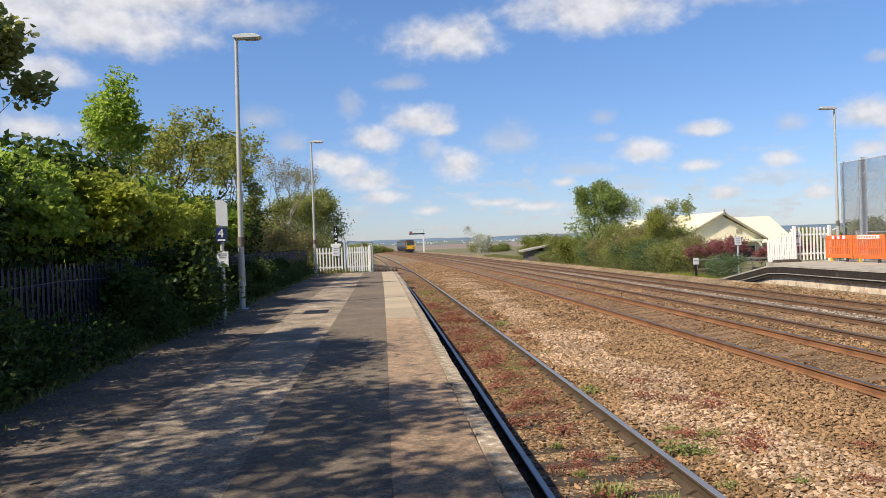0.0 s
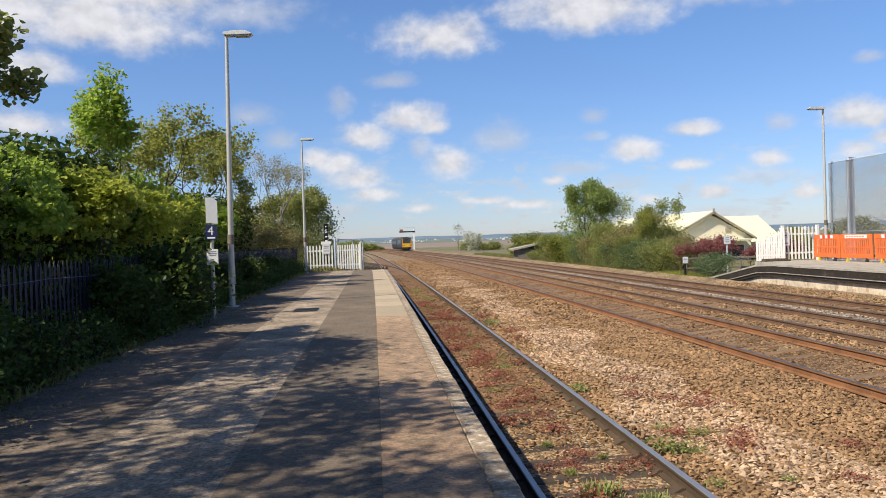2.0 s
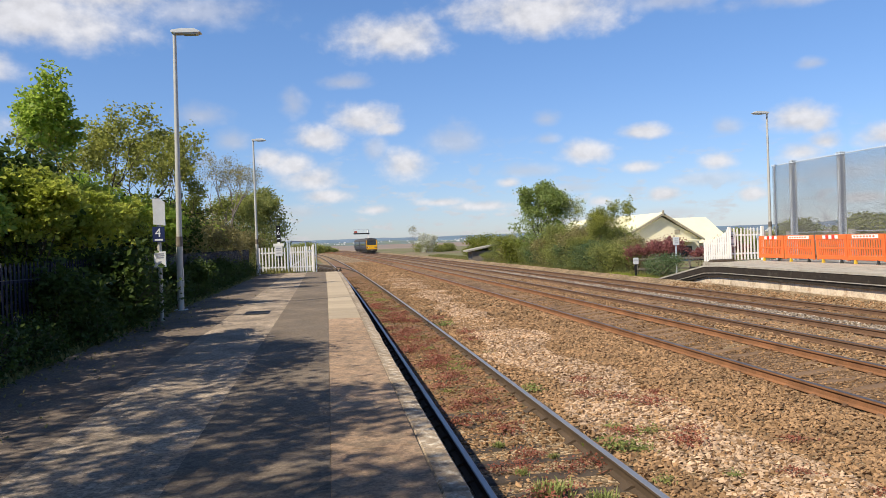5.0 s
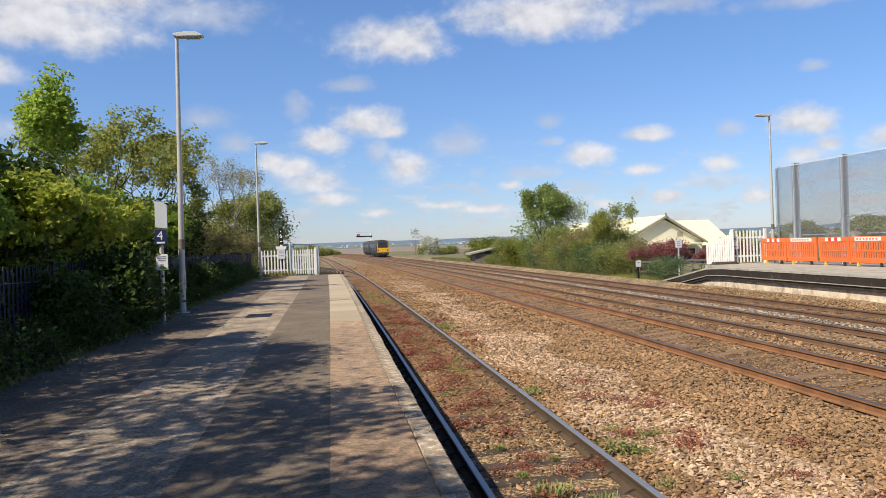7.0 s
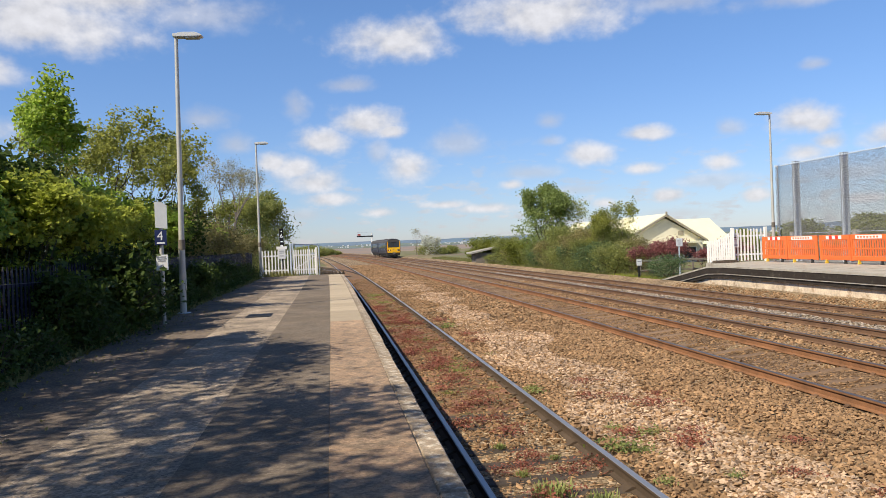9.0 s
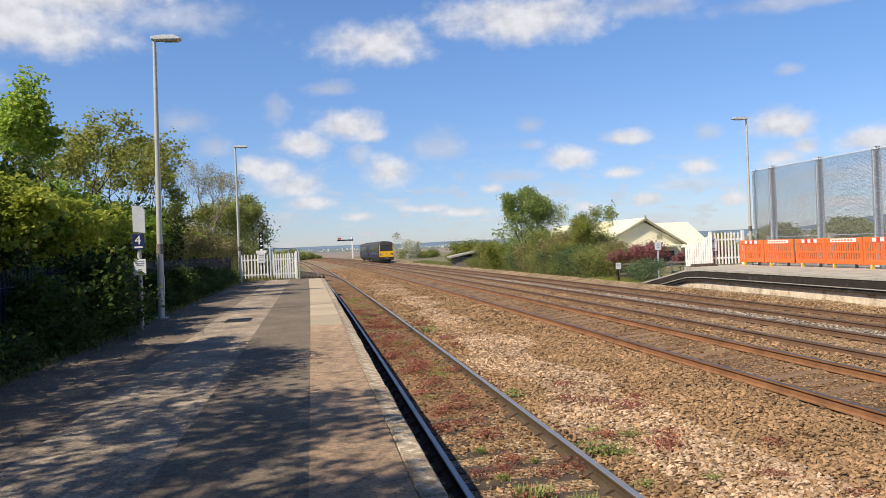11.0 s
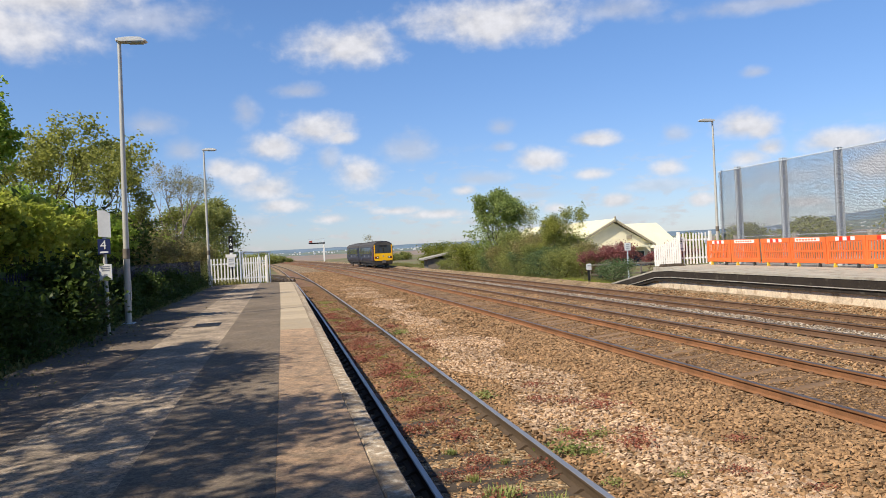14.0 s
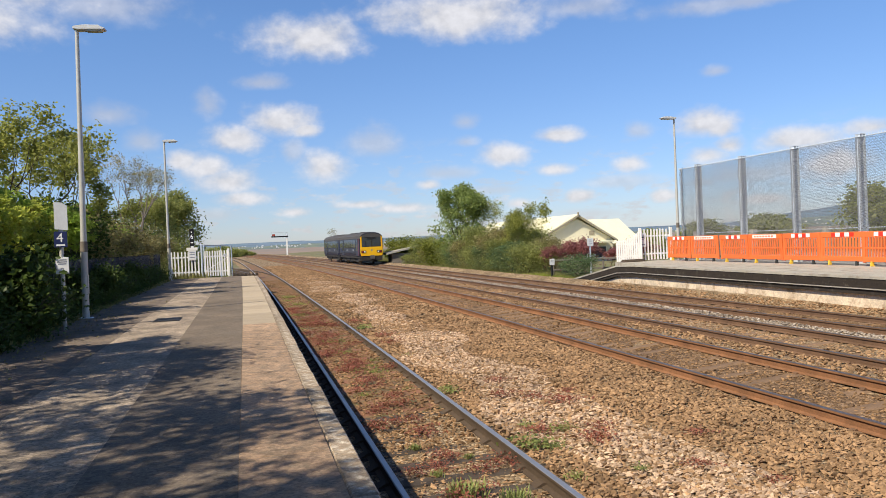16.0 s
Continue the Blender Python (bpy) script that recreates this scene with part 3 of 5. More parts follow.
# side track that leaves beyond the gate
siding = thing("railway_track", "rusty side track that curves off to the left", "railway track", group="railway tracks", kind="structure")


def fork(y):
    return curve(y) - max(0, y - 60) ** 2 / 420.0


for off in (0, 1.5):
    part("rail", sweep(RAIL, [(1.46 + off + fork(y), y, Z_RAIL + 0.004) for y in steps(61, 120, 2.0)], mi=RAIL_MI), [M_RUST_DARK, M_RAILTOP_DULL], siding)
for y in steps(72, 112, 0.8):
    piece("sleeper", SLEEPER_W, siding, pose(2.21 + fork(y), y, Z_RAIL - 0.175, 0, 0, (y - 60) / 210 * 57.3))


def bed_height(x, y):
    """Ballast: low by the platform wall, heaped in the wide space between the first two tracks."""
    z = Z_BED + 0.02 * noise.noise((x * 1.3, y * 1.3, 2)) + 0.025 * noise.noise((x * 0.5, y * 0.5, 8))
    if 3.2 < x < 7.1:
        z += 0.06 * math.sin(math.pi * (x - 3.2) / 3.9) + 0.03
    elif x < 1.2:
        z -= 0.08
    elif 1.6 < x < 2.9:
        z += 0.03 * (0.5 + noise.noise((x * 0.9, y * 0.45, 3)))
    elif 7.1 < x < 9.1:
        z += 0.0 + 0.08 * (x - 7.32)
    elif 9.1 <= x < 10.4:
        z += 0.08
    elif 10.4 <= x < 12.4:
        z += 0.0 + 0.04 * (x - 10.65)
    elif 12.4 <= x < 13.7:
        z += 0.03
    elif 13.7 <= x < 15.6:
        z += 0.0
    elif x > 15.6:
        z += 0.3 * (x - 15.6)
    return z


BX = [0.74, 1.1, 1.3, 1.6, 2.2, 2.8, 3.1, 3.4, 3.8, 4.3, 4.8, 5.3, 5.8, 6.3, 6.7, 7.0, 7.2, 7.6, 8.1, 8.6, 9.0, 9.4, 9.9, 10.4, 10.9, 11.5, 12.1, 12.6, 13.1, 13.6, 14.2, 14.8, 15.4, 15.8, 16.2, 16.6]
sheet([[(x + curve(y) + (0 if x < 16.5 or y < 38 else (y - 38) * 0.002), y, bed_height(x, y)) for x in BX] for y in steps(-14, 330, 0.8, 1.012)],
      "ballast_bed", M_BALLAST, "brown stone ballast under and between the tracks", "ballast")


def soil_height(x, y):
    return -1.048 + 0.022 * noise.noise((x * 1.1, y * 0.7, 6)) + 0.012 * noise.noise((x * 6, y * 6, 1)) - max(0, 11.5 - y) * 0.06


sheet([[(x + curve(y), y, soil_height(x, y)) for x in [1.54 + i * 0.134 for i in range(11)]] for y in steps(-10, 40, 0.3) + steps(40.4, 120, 1.5)],
      "track_soil", M_SOIL, "rust-coloured soil and fines between the platform rails", "soil")


for xl, xr, fines in ((7.42, 8.72, M_DUST), (10.75, 12.05, M_FINES), (14.0, 15.3, M_DUST)):
    sheet([[(x + curve(y), y, bed_height(x, y) + 0.012 + 0.02 * noise.noise((x * 2, y * 1.1, 9))) for x in [xl + (xr - xl) * i / 8 for i in range(9)]] for y in steps(-6, 70, 0.35) + steps(71, 300, 2.0)],
          "track_dust", fines, "brown brake dust and fines between main line rails", "soil")


# ---- loose ballast stones ----
def stones(name, spots_, mat, label, seed):
    """Angular broken stones in one mesh; spots_ are x, y, z, size."""
    r = np.random.RandomState(seed)
    base = np.array([(1, 0, 0.2), (-0.3, 1, -0.1), (-0.9, -0.5, 0.1), (0.2, -0.9, -0.2), (0.1, 0.2, 0.85), (0.5, 0.6, 0.45), (-0.4, -0.1, 0.7), (0, 0, -0.7)])
    tri = np.array([(0, 5, 4), (5, 1, 4), (1, 6, 4), (1, 2, 6), (2, 3, 6), (3, 4, 6), (3, 0, 4), (0, 1, 5), (0, 7, 1), (1, 7, 2), (2, 7, 3), (3, 7, 0)])
    n = len(spots_)
    sp = np.array(spots_)
    v = base[None] * (1 + r.uniform(-0.45, 0.45, (n, 8, 3))) * r.uniform((0.85, 0.6, 0.5), (1.35, 1.0, 0.95), (n, 3))[:, None, :]
    ang = r.uniform(0, 6.283, n)
    c, s = np.cos(ang)[:, None], np.sin(ang)[:, None]
    v = np.stack([v[..., 0] * c - v[..., 1] * s, v[..., 0] * s + v[..., 1] * c, v[..., 2]], 2)
    tilt = r.uniform(-1.0, 1.0, n)
    c, s = np.cos(tilt)[:, None], np.sin(tilt)[:, None]
    v = np.stack([v[..., 0], v[..., 1] * c - v[..., 2] * s, v[..., 1] * s + v[..., 2] * c], 2)
    v = v * sp[:, None, 3:4] * np.array([1, 0.85, 0.8]) + sp[:, None, :3]
    f = tri[None] + (np.arange(n) * 8)[:, None, None]
    me = bpy.data.meshes.new(name)
    me.from_pydata(v.reshape(-1, 3).tolist(), [], f.reshape(-1, 3).tolist())
    me.materials.append(mat)
    return tagged(new(name, me), label, "ballast", kind="stuff")


def scatter(n, x0, x1, y0, y1, keep, size):
    out = []
    while len(out) < n:
        x, y = rng.uniform(x0, x1), y0 + (y1 - y0) * rng.random() ** 1.25
        if keep(x, y):
            s = size * rng.uniform(0.55, 1.35)
            xx = x + curve(y)
            z = max(bed_height(x, y), soil_height(x, y)) if 1.54 < x < 2.88 else bed_height(x, y)
            out.append((xx, y, z + s * 0.34, s))
    return out


def off_rails(x, y):
    return all(abs(x - q) > 0.1 for q in (1.46, 2.96, 7.32, 8.82, 10.65, 12.15, 13.9, 15.4))


def pale(x, y):
    """Fresher, paler stone lies in a ragged band beside the platform track."""
    return 0.75 - abs(x - 4.2 - 0.02 * (y - 8) - 0.16 * max(0.0, 9.0 - y)) / 1.1 + 1.1 * noise.noise((x * 0.6, y * 0.35, 5)) > 0.2


stones("ballast_stones", scatter(27000, 3.0, 7.2, 4.5, 22, lambda x, y: off_rails(x, y) and x > 3.05 and not (pale(x, y) and rng.random() < 0.5), 0.037), M_STONE, "brown angular ballast stones", 1)
stones("pale_ballast_stones", scatter(13000, 3.2, 6.4, 4.5, 26, lambda x, y: pale(x, y), 0.036), M_STONE_PALE, "pale angular ballast stones", 2)
stones("track_stones", scatter(4500, 7.0, 8.8, 6, 34, off_rails, 0.034), M_STONE_DARK, "dusty ballast stones between the main line rails", 3)
stones("tan_stones", scatter(11500, 8.85, 12.3, 7, 45, off_rails, 0.04), M_STONE, "tan ballast stones round the second main line track", 10)
stones("edge_stones", scatter(3500, 13.8, 15.6, 12, 40, off_rails, 0.036), M_STONE_DARK, "dirty ballast stones in the track beside the far platform", 11)
stones("far_stones", scatter(12500, 3.2, 7.2, 20, 55, off_rails, 0.05), M_STONE, "brown ballast stones further along the line", 4)
stones("far_pale_stones", scatter(7000, 3.3, 6.4, 24, 60, pale, 0.046), M_STONE_PALE, "pale ballast stones further along the line", 12)
stones("grey_stones", scatter(9000, 12.3, 13.8, 9, 60, lambda x, y: True, 0.044), M_STONE_GREY, "grey ballast stones in the space between tracks", 5)
stones("dirty_stones", scatter(5500, 1.56, 2.86, 9.0, 58, off_rails, 0.03), M_STONE_DARK, "dirty stones sunk in the soil between the platform rails", 7)
stones("distant_stones", scatter(6000, 3.2, 7.2, 52, 100, off_rails, 0.08), M_STONE, "brown ballast in the distance along the line", 8)
stones("wall_foot_stones", scatter(3000, 15.6, 16.4, 14, 34, off_rails, 0.042), M_STONE, "tan ballast stones heaped against the far platform wall", 9)
stones("cess_stones", scatter(2600, 1.6, 3.0, 4.5, 20, off_rails, 0.026), M_STONE, "small dirty stones between the platform rails", 6)

# ---- trees and shrubs ----
def leaves(centres, size, seed, up=0.35, lobed=False):
    """Mesh data of folded leaf blades at the centres."""
    r = np.random.RandomState(seed)
    n = len(centres)
    c = np.asarray(centres)
    d = r.normal(size=(n, 3))
    d[:, 2] = d[:, 2] * 0.6 - 0.15
    d /= np.linalg.norm(d, axis=1)[:, None]
    nrm = r.normal(size=(n, 3)) + np.array([0, 0, up * 3])
    side = np.cross(d, nrm)
    side /= np.linalg.norm(side, axis=1)[:, None] + 1e-9
    up_ = np.cross(side, d)
    s = (size * r.uniform(0.6, 1.35, n))[:, None]
    v = np.stack([c - d * s * 0.5, c + side * s * 0.36 + up_ * s * 0.12, c + d * s * 0.55, c - side * s * 0.36 + up_ * s * 0.12], 1)
    if lobed:
        # a broad blade with shoulders, cupped along its rib
        v = np.stack([c - d * s * 0.5, c - d * s * 0.18 + side * s * 0.42 + up_ * s * 0.1, c + d * s * 0.22 + side * s * 0.36 + up_ * s * 0.02, c + d * s * 0.58 - up_ * s * 0.1,
                      c + d * s * 0.22 - side * s * 0.36 + up_ * s * 0.02, c - d * s * 0.18 - side * s * 0.42 + up_ * s * 0.1], 1)
        q = np.arange(n)[:, None] * 6
        f = np.concatenate([q + np.array(t) for t in ((0, 1, 2), (0, 2, 3), (0, 3, 4), (0, 4, 5))], 1).reshape(-1, 3)
        return v.reshape(-1, 3).tolist(), f.tolist()
    q = np.arange(n)[:, None] * 4
    f = np.concatenate([q + np.array([0, 1, 2]), q + np.array([0, 2, 3])], 1).reshape(-1, 3)
    return v.reshape(-1, 3).tolist(), f.tolist()


def limb(bm, p, d, length, r, depth, rr, tips, spread=0.55, lift=0.12):
    """A limb that bends, tapers and forks."""
    seg = 3
    for i in range(seg):
        d2 = (d + Vector((rr.uniform(-1, 1), rr.uniform(-1, 1), rr.uniform(-0.4, 1) * 0.6)) * 0.16).normalized()
        e = p + d2 * length / seg
        tube(p, e, r, r * 0.82, seg=5 if depth > 1 else 4, bm=bm, caps=False)
        p, d, r = e, d2, r * 0.82
        if depth <= 1:
            tips.append(tuple(p))
    if depth == 0:
        return
    for i in range(rr.choice((2, 3, 3))):
        k = (d + Vector((rr.uniform(-1, 1), rr.uniform(-1, 1), rr.uniform(-0.5, 0.8) + lift)) * spread * 1.3).normalized()
        limb(bm, p, k, length * rr.uniform(0.6, 0.82), r * 0.68, depth - 1, rr, tips, spread, lift)


def spray(rr, c):
    """Scatter round a twig that thins out and stops."""
    return max(-1.7 * c, min(1.7 * c, rr.gauss(0, c)))


def tree(name, label, at, height, width, leaf_mat, count, size, seed, trunk=0.1, bark=None, depth=3, clump=0.28, low=0.25, fill=0.5, sparse=False, group="", spread=0.55, lobed=False, flat=0.7, thin=1):
    """A tapered trunk with forking limbs; leaves gather round the twig ends and in clumps in the crown."""
    rr = random.Random(seed)
    t = thing(name, label, "tree" if height > 3.4 else "shrub", at, group)
    bm, tips = bmesh.new(), []
    h0 = height * low
    tube((0, 0, -0.15), (0.02 * height * rr.uniform(-1, 1), 0, h0), trunk, trunk * 0.8, 7, bm)
    for i in range(4 if depth > 2 else 5):
        a = i * 6.283 / 4 + rr.uniform(-0.5, 0.5)
        lean = 0.25 + 0.55 * width / height
        limb(bm, Vector((0, 0, h0 * rr.uniform(0.75, 1))), Vector((math.cos(a) * lean, math.sin(a) * lean, 1)).normalized(), height * 0.3, trunk * 0.55, depth, rr, tips, spread)
    # fit limbs to the height and width of the crown
    xs, zs = max(max(abs(p[0]), abs(p[1])) for p in tips), max(p[2] for p in tips)
    sx, sz = width / 2 / xs, height / zs
    bmesh.ops.scale(bm, vec=(sx, sx, sz), verts=bm.verts[:])
    tips = [Vector((p[0] * sx, p[1] * sx, p[2] * sz)) for p in tips]
    part("trunk", bm, bark or M_BARK, t)
    pts = []
    anchors = [(p, clump) for p in tips[::thin]]
    if not sparse:
        for i in range(int(len(tips) * fill)):
            a, u = rr.uniform(0, 6.283), rr.uniform(0.05, 1)
            rad = width / 2 * math.sqrt(rr.random()) * math.sin(math.pi * min(1, 0.15 + u * 0.8)) * rr.uniform(0.7, 1.05)
            anchors.append((Vector((rad * math.cos(a), rad * math.sin(a), height * (low * 0.5 + (0.96 - low * 0.5) * u))), clump * rr.uniform(0.8, 1.6)))
    for i in range(count):
        p, c = anchors[rr.randrange(len(anchors))]
        pts.append((p.x + spray(rr, c), p.y + spray(rr, c), max(0.03, p.z + spray(rr, c * flat))))
    v, f = leaves(pts, size, seed, lobed=lobed)
    me = bpy.data.meshes.new("crown")
    me.from_pydata(v, [], f)
    me.materials.append(leaf_mat)
    new("crown", me).parent = t
    return t


GL = -0.1   # lie of the land beside the near platform
maple = tree("maple_tree", "leafy green maple sapling lit by the sun", pose(-6.28, 18.6, GL), 5.85, 1.55, L_MAPLE, 4600, 0.085, 21, 0.08, lobed=True, flat=0.45, thin=2, clump=0.12, depth=3, low=0.3, fill=0.0)
overhang = tree("sycamore_tree", "dark leafy sycamore with overhanging branches", pose(-5.5, 11.0, GL), 5.35, 1.8, L_OLIVE, 3000, 0.1, 22, 0.09, lobed=True, clump=0.12, low=1.8, fill=0.0)
thorn_a = tree("hawthorn_tree", "sparse brownish hawthorn with new leaves", pose(-7.0, 26.0, GL), 6.3, 6.4, L_HAW, 9500, 0.115, 23, 0.22, depth=4, clump=0.14, low=0.2, fill=0.06, spread=0.85)
thorn_b = tree("hawthorn_tree", "sparse brownish hawthorn with new leaves", pose(-6.6, 31.5, GL), 6.4, 5.8, L_HAW, 8500, 0.115, 24, 0.22, depth=4, clump=0.14, low=0.2, fill=0.06, spread=0.85)
tree("bare_tree", "grey tree with bare twigs and few leaves", pose(-5.9, 46.0, GL), 7.2, 5.6, L_BROWN, 4200, 0.08, 25, 0.36, bark=M_BARK_PALE, depth=4, clump=0.18, sparse=True)
tree("ivy_tree", "round dark green tree clothed in ivy", pose(-5.0, 62.0, -0.9), 7.0, 4.6, L_OLIVE, 14000, 0.175, 26, 0.2, clump=0.28, low=0.15, fill=1.6)
tree("ivy_tree", "dark green tree clothed in ivy", pose(-5.9, 55.0, -0.6), 6.0, 4.4, L_OLIVE, 10000, 0.15, 27, 0.2, clump=0.28, low=0.15, fill=1.4)

shrub_a = tree("hedge_shrub", "dense yellow-green maple shrub behind the fence", pose(-5.7, 15.6, GL), 3.5, 1.9, L_YELLOW, 4400, 0.09, 31, 0.05, lobed=True, flat=0.35, thin=3, depth=3, clump=0.15, low=0.1, fill=0.15, group="hedge behind the fence")
shrub_b = tree("hedge_shrub", "dense green maple shrub behind the fence", pose(-5.9, 12.6, GL), 3.4, 1.9, L_MAPLE, 4400, 0.09, 32, 0.05, lobed=True, flat=0.35, thin=3, depth=3, clump=0.15, low=0.1, fill=0.15, group="hedge behind the fence")
shrub_c = tree("hedge_shrub", "dense shrub behind the fence, dark green standing in for shade", pose(-6.6, 11.0, GL), 3.0, 3.2, L_DARK, 5500, 0.14, 33, 0.05, depth=2, clump=0.24, low=0.1, fill=1.5, group="hedge behind the fence")
shrub_d = tree("hedge_shrub", "brownish shrub with young leaves behind the fence", pose(-5.8, 34.0, GL), 3.3, 3.2, L_BROWN, 5000, 0.11, 34, 0.05, depth=2, clump=0.25, low=0.1, fill=1.2, group="hedge behind the fence")
# shrub_c at y 5.8 and 8.6 stands unseen, added to shade the fence foot
for src, x, y, turn, s in ((shrub_a, -5.2, 14.2, 40, 0.9), (shrub_b, -6.4, 14.4, 100, 1.05), (shrub_a, -5.0, 16.9, 220, 0.85), (shrub_b, -5.2, 11.6, 10, 0.85), (shrub_a, -6.9, 16.2, 300, 1.12),
                           (shrub_a, -5.2, 21.0, 170, 0.88), (shrub_b, -6.9, 12.2, 250, 1.02), (shrub_b, -6.1, 20.4, 60, 1.08), (shrub_b, -5.2, 24.8, 330, 0.9), (shrub_a, -5.1, 18.1, 80, 0.85), (shrub_b, -6.0, 27.2, 140, 1.0),
                           (shrub_a, -5.5, 19.2, 130, 0.95), (shrub_b, -6.5, 17.2, 80, 1.06), (shrub_b, -5.6, 23.0, 200, 0.9), 
                           (shrub_b, -5.5, 27.0, 240, 0.95), (shrub_d, -5.4, 38.5, 20, 0.9), (shrub_d, -5.6, 30.0, 90, 0.95), (shrub_a, -5.5, 42.0, 300, 0.75),
                           (shrub_c, -7.4, 13.4, 150, 1.15), (shrub_c, -7.6, 18.6, 70, 1.15), (shrub_c, -7.8, 16.2, 10, 1.15), (shrub_c, -7.6, 22.8, 210, 1.1), (shrub_c, -5.9, 21.8, 0, 0.8), (shrub_b, -7.3, 21.5, 10, 1.1), (shrub_d, -5.4, 46.5, 10, 0.9),
                           (shrub_c, -6.2, 49.0, 200, 0.9), (shrub_c, -7.0, 34.0, 60, 1.1), (shrub_c, -6.6, 57.5, 60, 1.0), (shrub_c, -6.6, 15.0, 30, 1.2), (shrub_c, -6.3, 8.6, 200, 1.05), (shrub_c, -6.4, 5.8, 20, 0.95), (shrub_c, -5.6, 9.8, 310, 0.75), (shrub_a, -5.9, 25.6, 100, 1.0), (shrub_c, -6.4, 29.0, 160, 1.15), (shrub_b, -6.2, 33.0, 100, 1.1), (shrub_b, -5.3, 36.2, 0, 0.85), (shrub_c, -6.4, 40.0, 190, 1.1)):
    copy_thing(src, pose(x, y, GL, 0, 0, turn)).scale = (s, s, s)

# trees beside and behind the viewer, whose shade lies on the platform
shade_a = tree("sycamore_tree", "tall leafy sycamore beside the platform", pose(-6.95, 3.8, GL), 8.4, 6.6, L_HAW, 6300, 0.12, 41, 0.2, depth=4, clump=0.2, low=0.9, fill=0.5, spread=0.85, group="trees beside the platform")
for x, y, turn, s in ((-7.9, 7.8, 70, 0.98), (-6.9, 0.4, 200, 1.0), (-6.4, -3.4, 300, 0.95), (-6.5, 7.6, 130, 0.82), (-6.4, -7.5, 20, 1.0)):
    copy_thing(shade_a, pose(x, y, GL, 0, 0, turn)).scale = (s, s, s)

# unseen trees added behind the first row to block skylight from the platform
sky_block = tree("woodland_tree", "dense dark unseen tree added to block skylight", pose(-12.2, 2.0, GL), 7.4, 7.0, L_DARK, 5500, 0.3, 45, 0.2, clump=0.5, low=0.12, fill=1.5, group="woodland")
for x, y, turn, s in ((-13.5, 8.0, 60, 0.7), (-11.8, -5.0, 120, 1.05), (-11.0, -12.0, 200, 1.05), (-14.0, 15.5, 300, 0.55), (-12.0, -19.0, 20, 1.1), (-6.5, -14.0, 250, 1.25), (-5.5, -20.0, 150, 1.2)):
    copy_thing(sky_block, pose(x, y, GL, 0, 0, turn)).scale = (s, s, s)

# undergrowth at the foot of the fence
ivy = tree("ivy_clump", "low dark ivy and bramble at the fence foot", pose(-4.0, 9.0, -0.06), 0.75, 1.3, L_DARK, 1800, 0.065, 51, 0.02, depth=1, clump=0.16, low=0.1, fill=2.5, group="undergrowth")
# elder leaves take the dark green in place of the shade there
elder = tree("elder_bush", "elder bush leaning over the fence, leaves darkened for shade", pose(-3.95, 14.8, -0.06), 1.6, 1.5, L_DARK, 2200, 0.12, 52, 0.03, depth=2, clump=0.17, low=0.1, fill=1.5, group="undergrowth")
urng = random.Random(5)
for i in range(26):
    y = 3.0 + i * 1.45 + urng.uniform(-0.3, 0.3)
    s = urng.uniform(0.6, 1.25) * (1.1 if y < 18 else 0.85)
    copy_thing(ivy, pose(-4.02 + urng.uniform(-0.2, 0.2), y, -0.06, 0, 0, urng.uniform(0, 360))).scale = (s, s, s)
for y, s in ((12.4, 0.8), (20.5, 0.7), (24.6, 0.75), (30.0, 0.7), (7.6, 0.7)):
    copy_thing(elder, pose(-4.05, y, -0.06, 0, 0, y * 50)).scale = (s, s, s)

# far side: hedge, trees, red shrubs
RG = -1.0
tree("elm_tree", "round leafy green tree in the trackside hedge", pose(19.2, 66.0, RG), 7.5, 5.8, L_GREEN, 15000, 0.18, 61, 0.2, clump=0.24, low=0.2, fill=1.0)
tree("bare_tree", "grey-green tree with thin twigs in the hedge", pose(21.6, 66.0, RG), 6.4, 4.6, L_HAW, 3500, 0.12, 62, 0.1, bark=M_BARK_PALE, depth=4, clump=0.28, sparse=True)
tree("ash_sapling", "thin sapling with sparse new leaves", pose(20.3, 50.5, RG), 5.1, 2.6, L_HAW, 1300, 0.12, 63, 0.05, bark=M_BARK_PALE, depth=3, clump=0.14, sparse=True)
tree("hawthorn_tree", "yellow-green hawthorn in the trackside hedge", pose(19.2, 51.5, RG), 4.4, 3.4, L_HAW, 9000, 0.1, 64, 0.08, depth=3, clump=0.2, low=0.15, fill=0.8)
hedge_a = tree("hedge_shrub", "tangled olive-green bramble and thorn", pose(18.9, 60.0, RG), 3.3, 4.0, L_OLIVE, 6500, 0.14, 65, 0.05, depth=2, clump=0.3, low=0.1, fill=1.5, group="trackside hedge")
hedge_b = tree("hedge_shrub", "tangled brownish thorn and dead stems", pose(18.4, 54.5, RG), 3.0, 3.8, L_BROWN, 5000, 0.12, 66, 0.05, bark=M_BARK_PALE, depth=3, clump=0.28, low=0.1, fill=1.0, group="trackside hedge")
hedge_c = tree("hedge_shrub", "low olive bramble at the track side", pose(18.0, 46.5, RG), 2.0, 3.2, L_OLIVE, 5500, 0.1, 67, 0.04, depth=2, clump=0.26, low=0.1, fill=1.6, group="trackside hedge")
gorse = tree("gorse_bush", "yellow-green gorse bush in the hedge", pose(18.9, 89.0, RG), 2.7, 5.4, L_GORSE, 6000, 0.2, 68, 0.05, depth=2, clump=0.45, low=0.1, fill=1.6, group="trackside hedge")
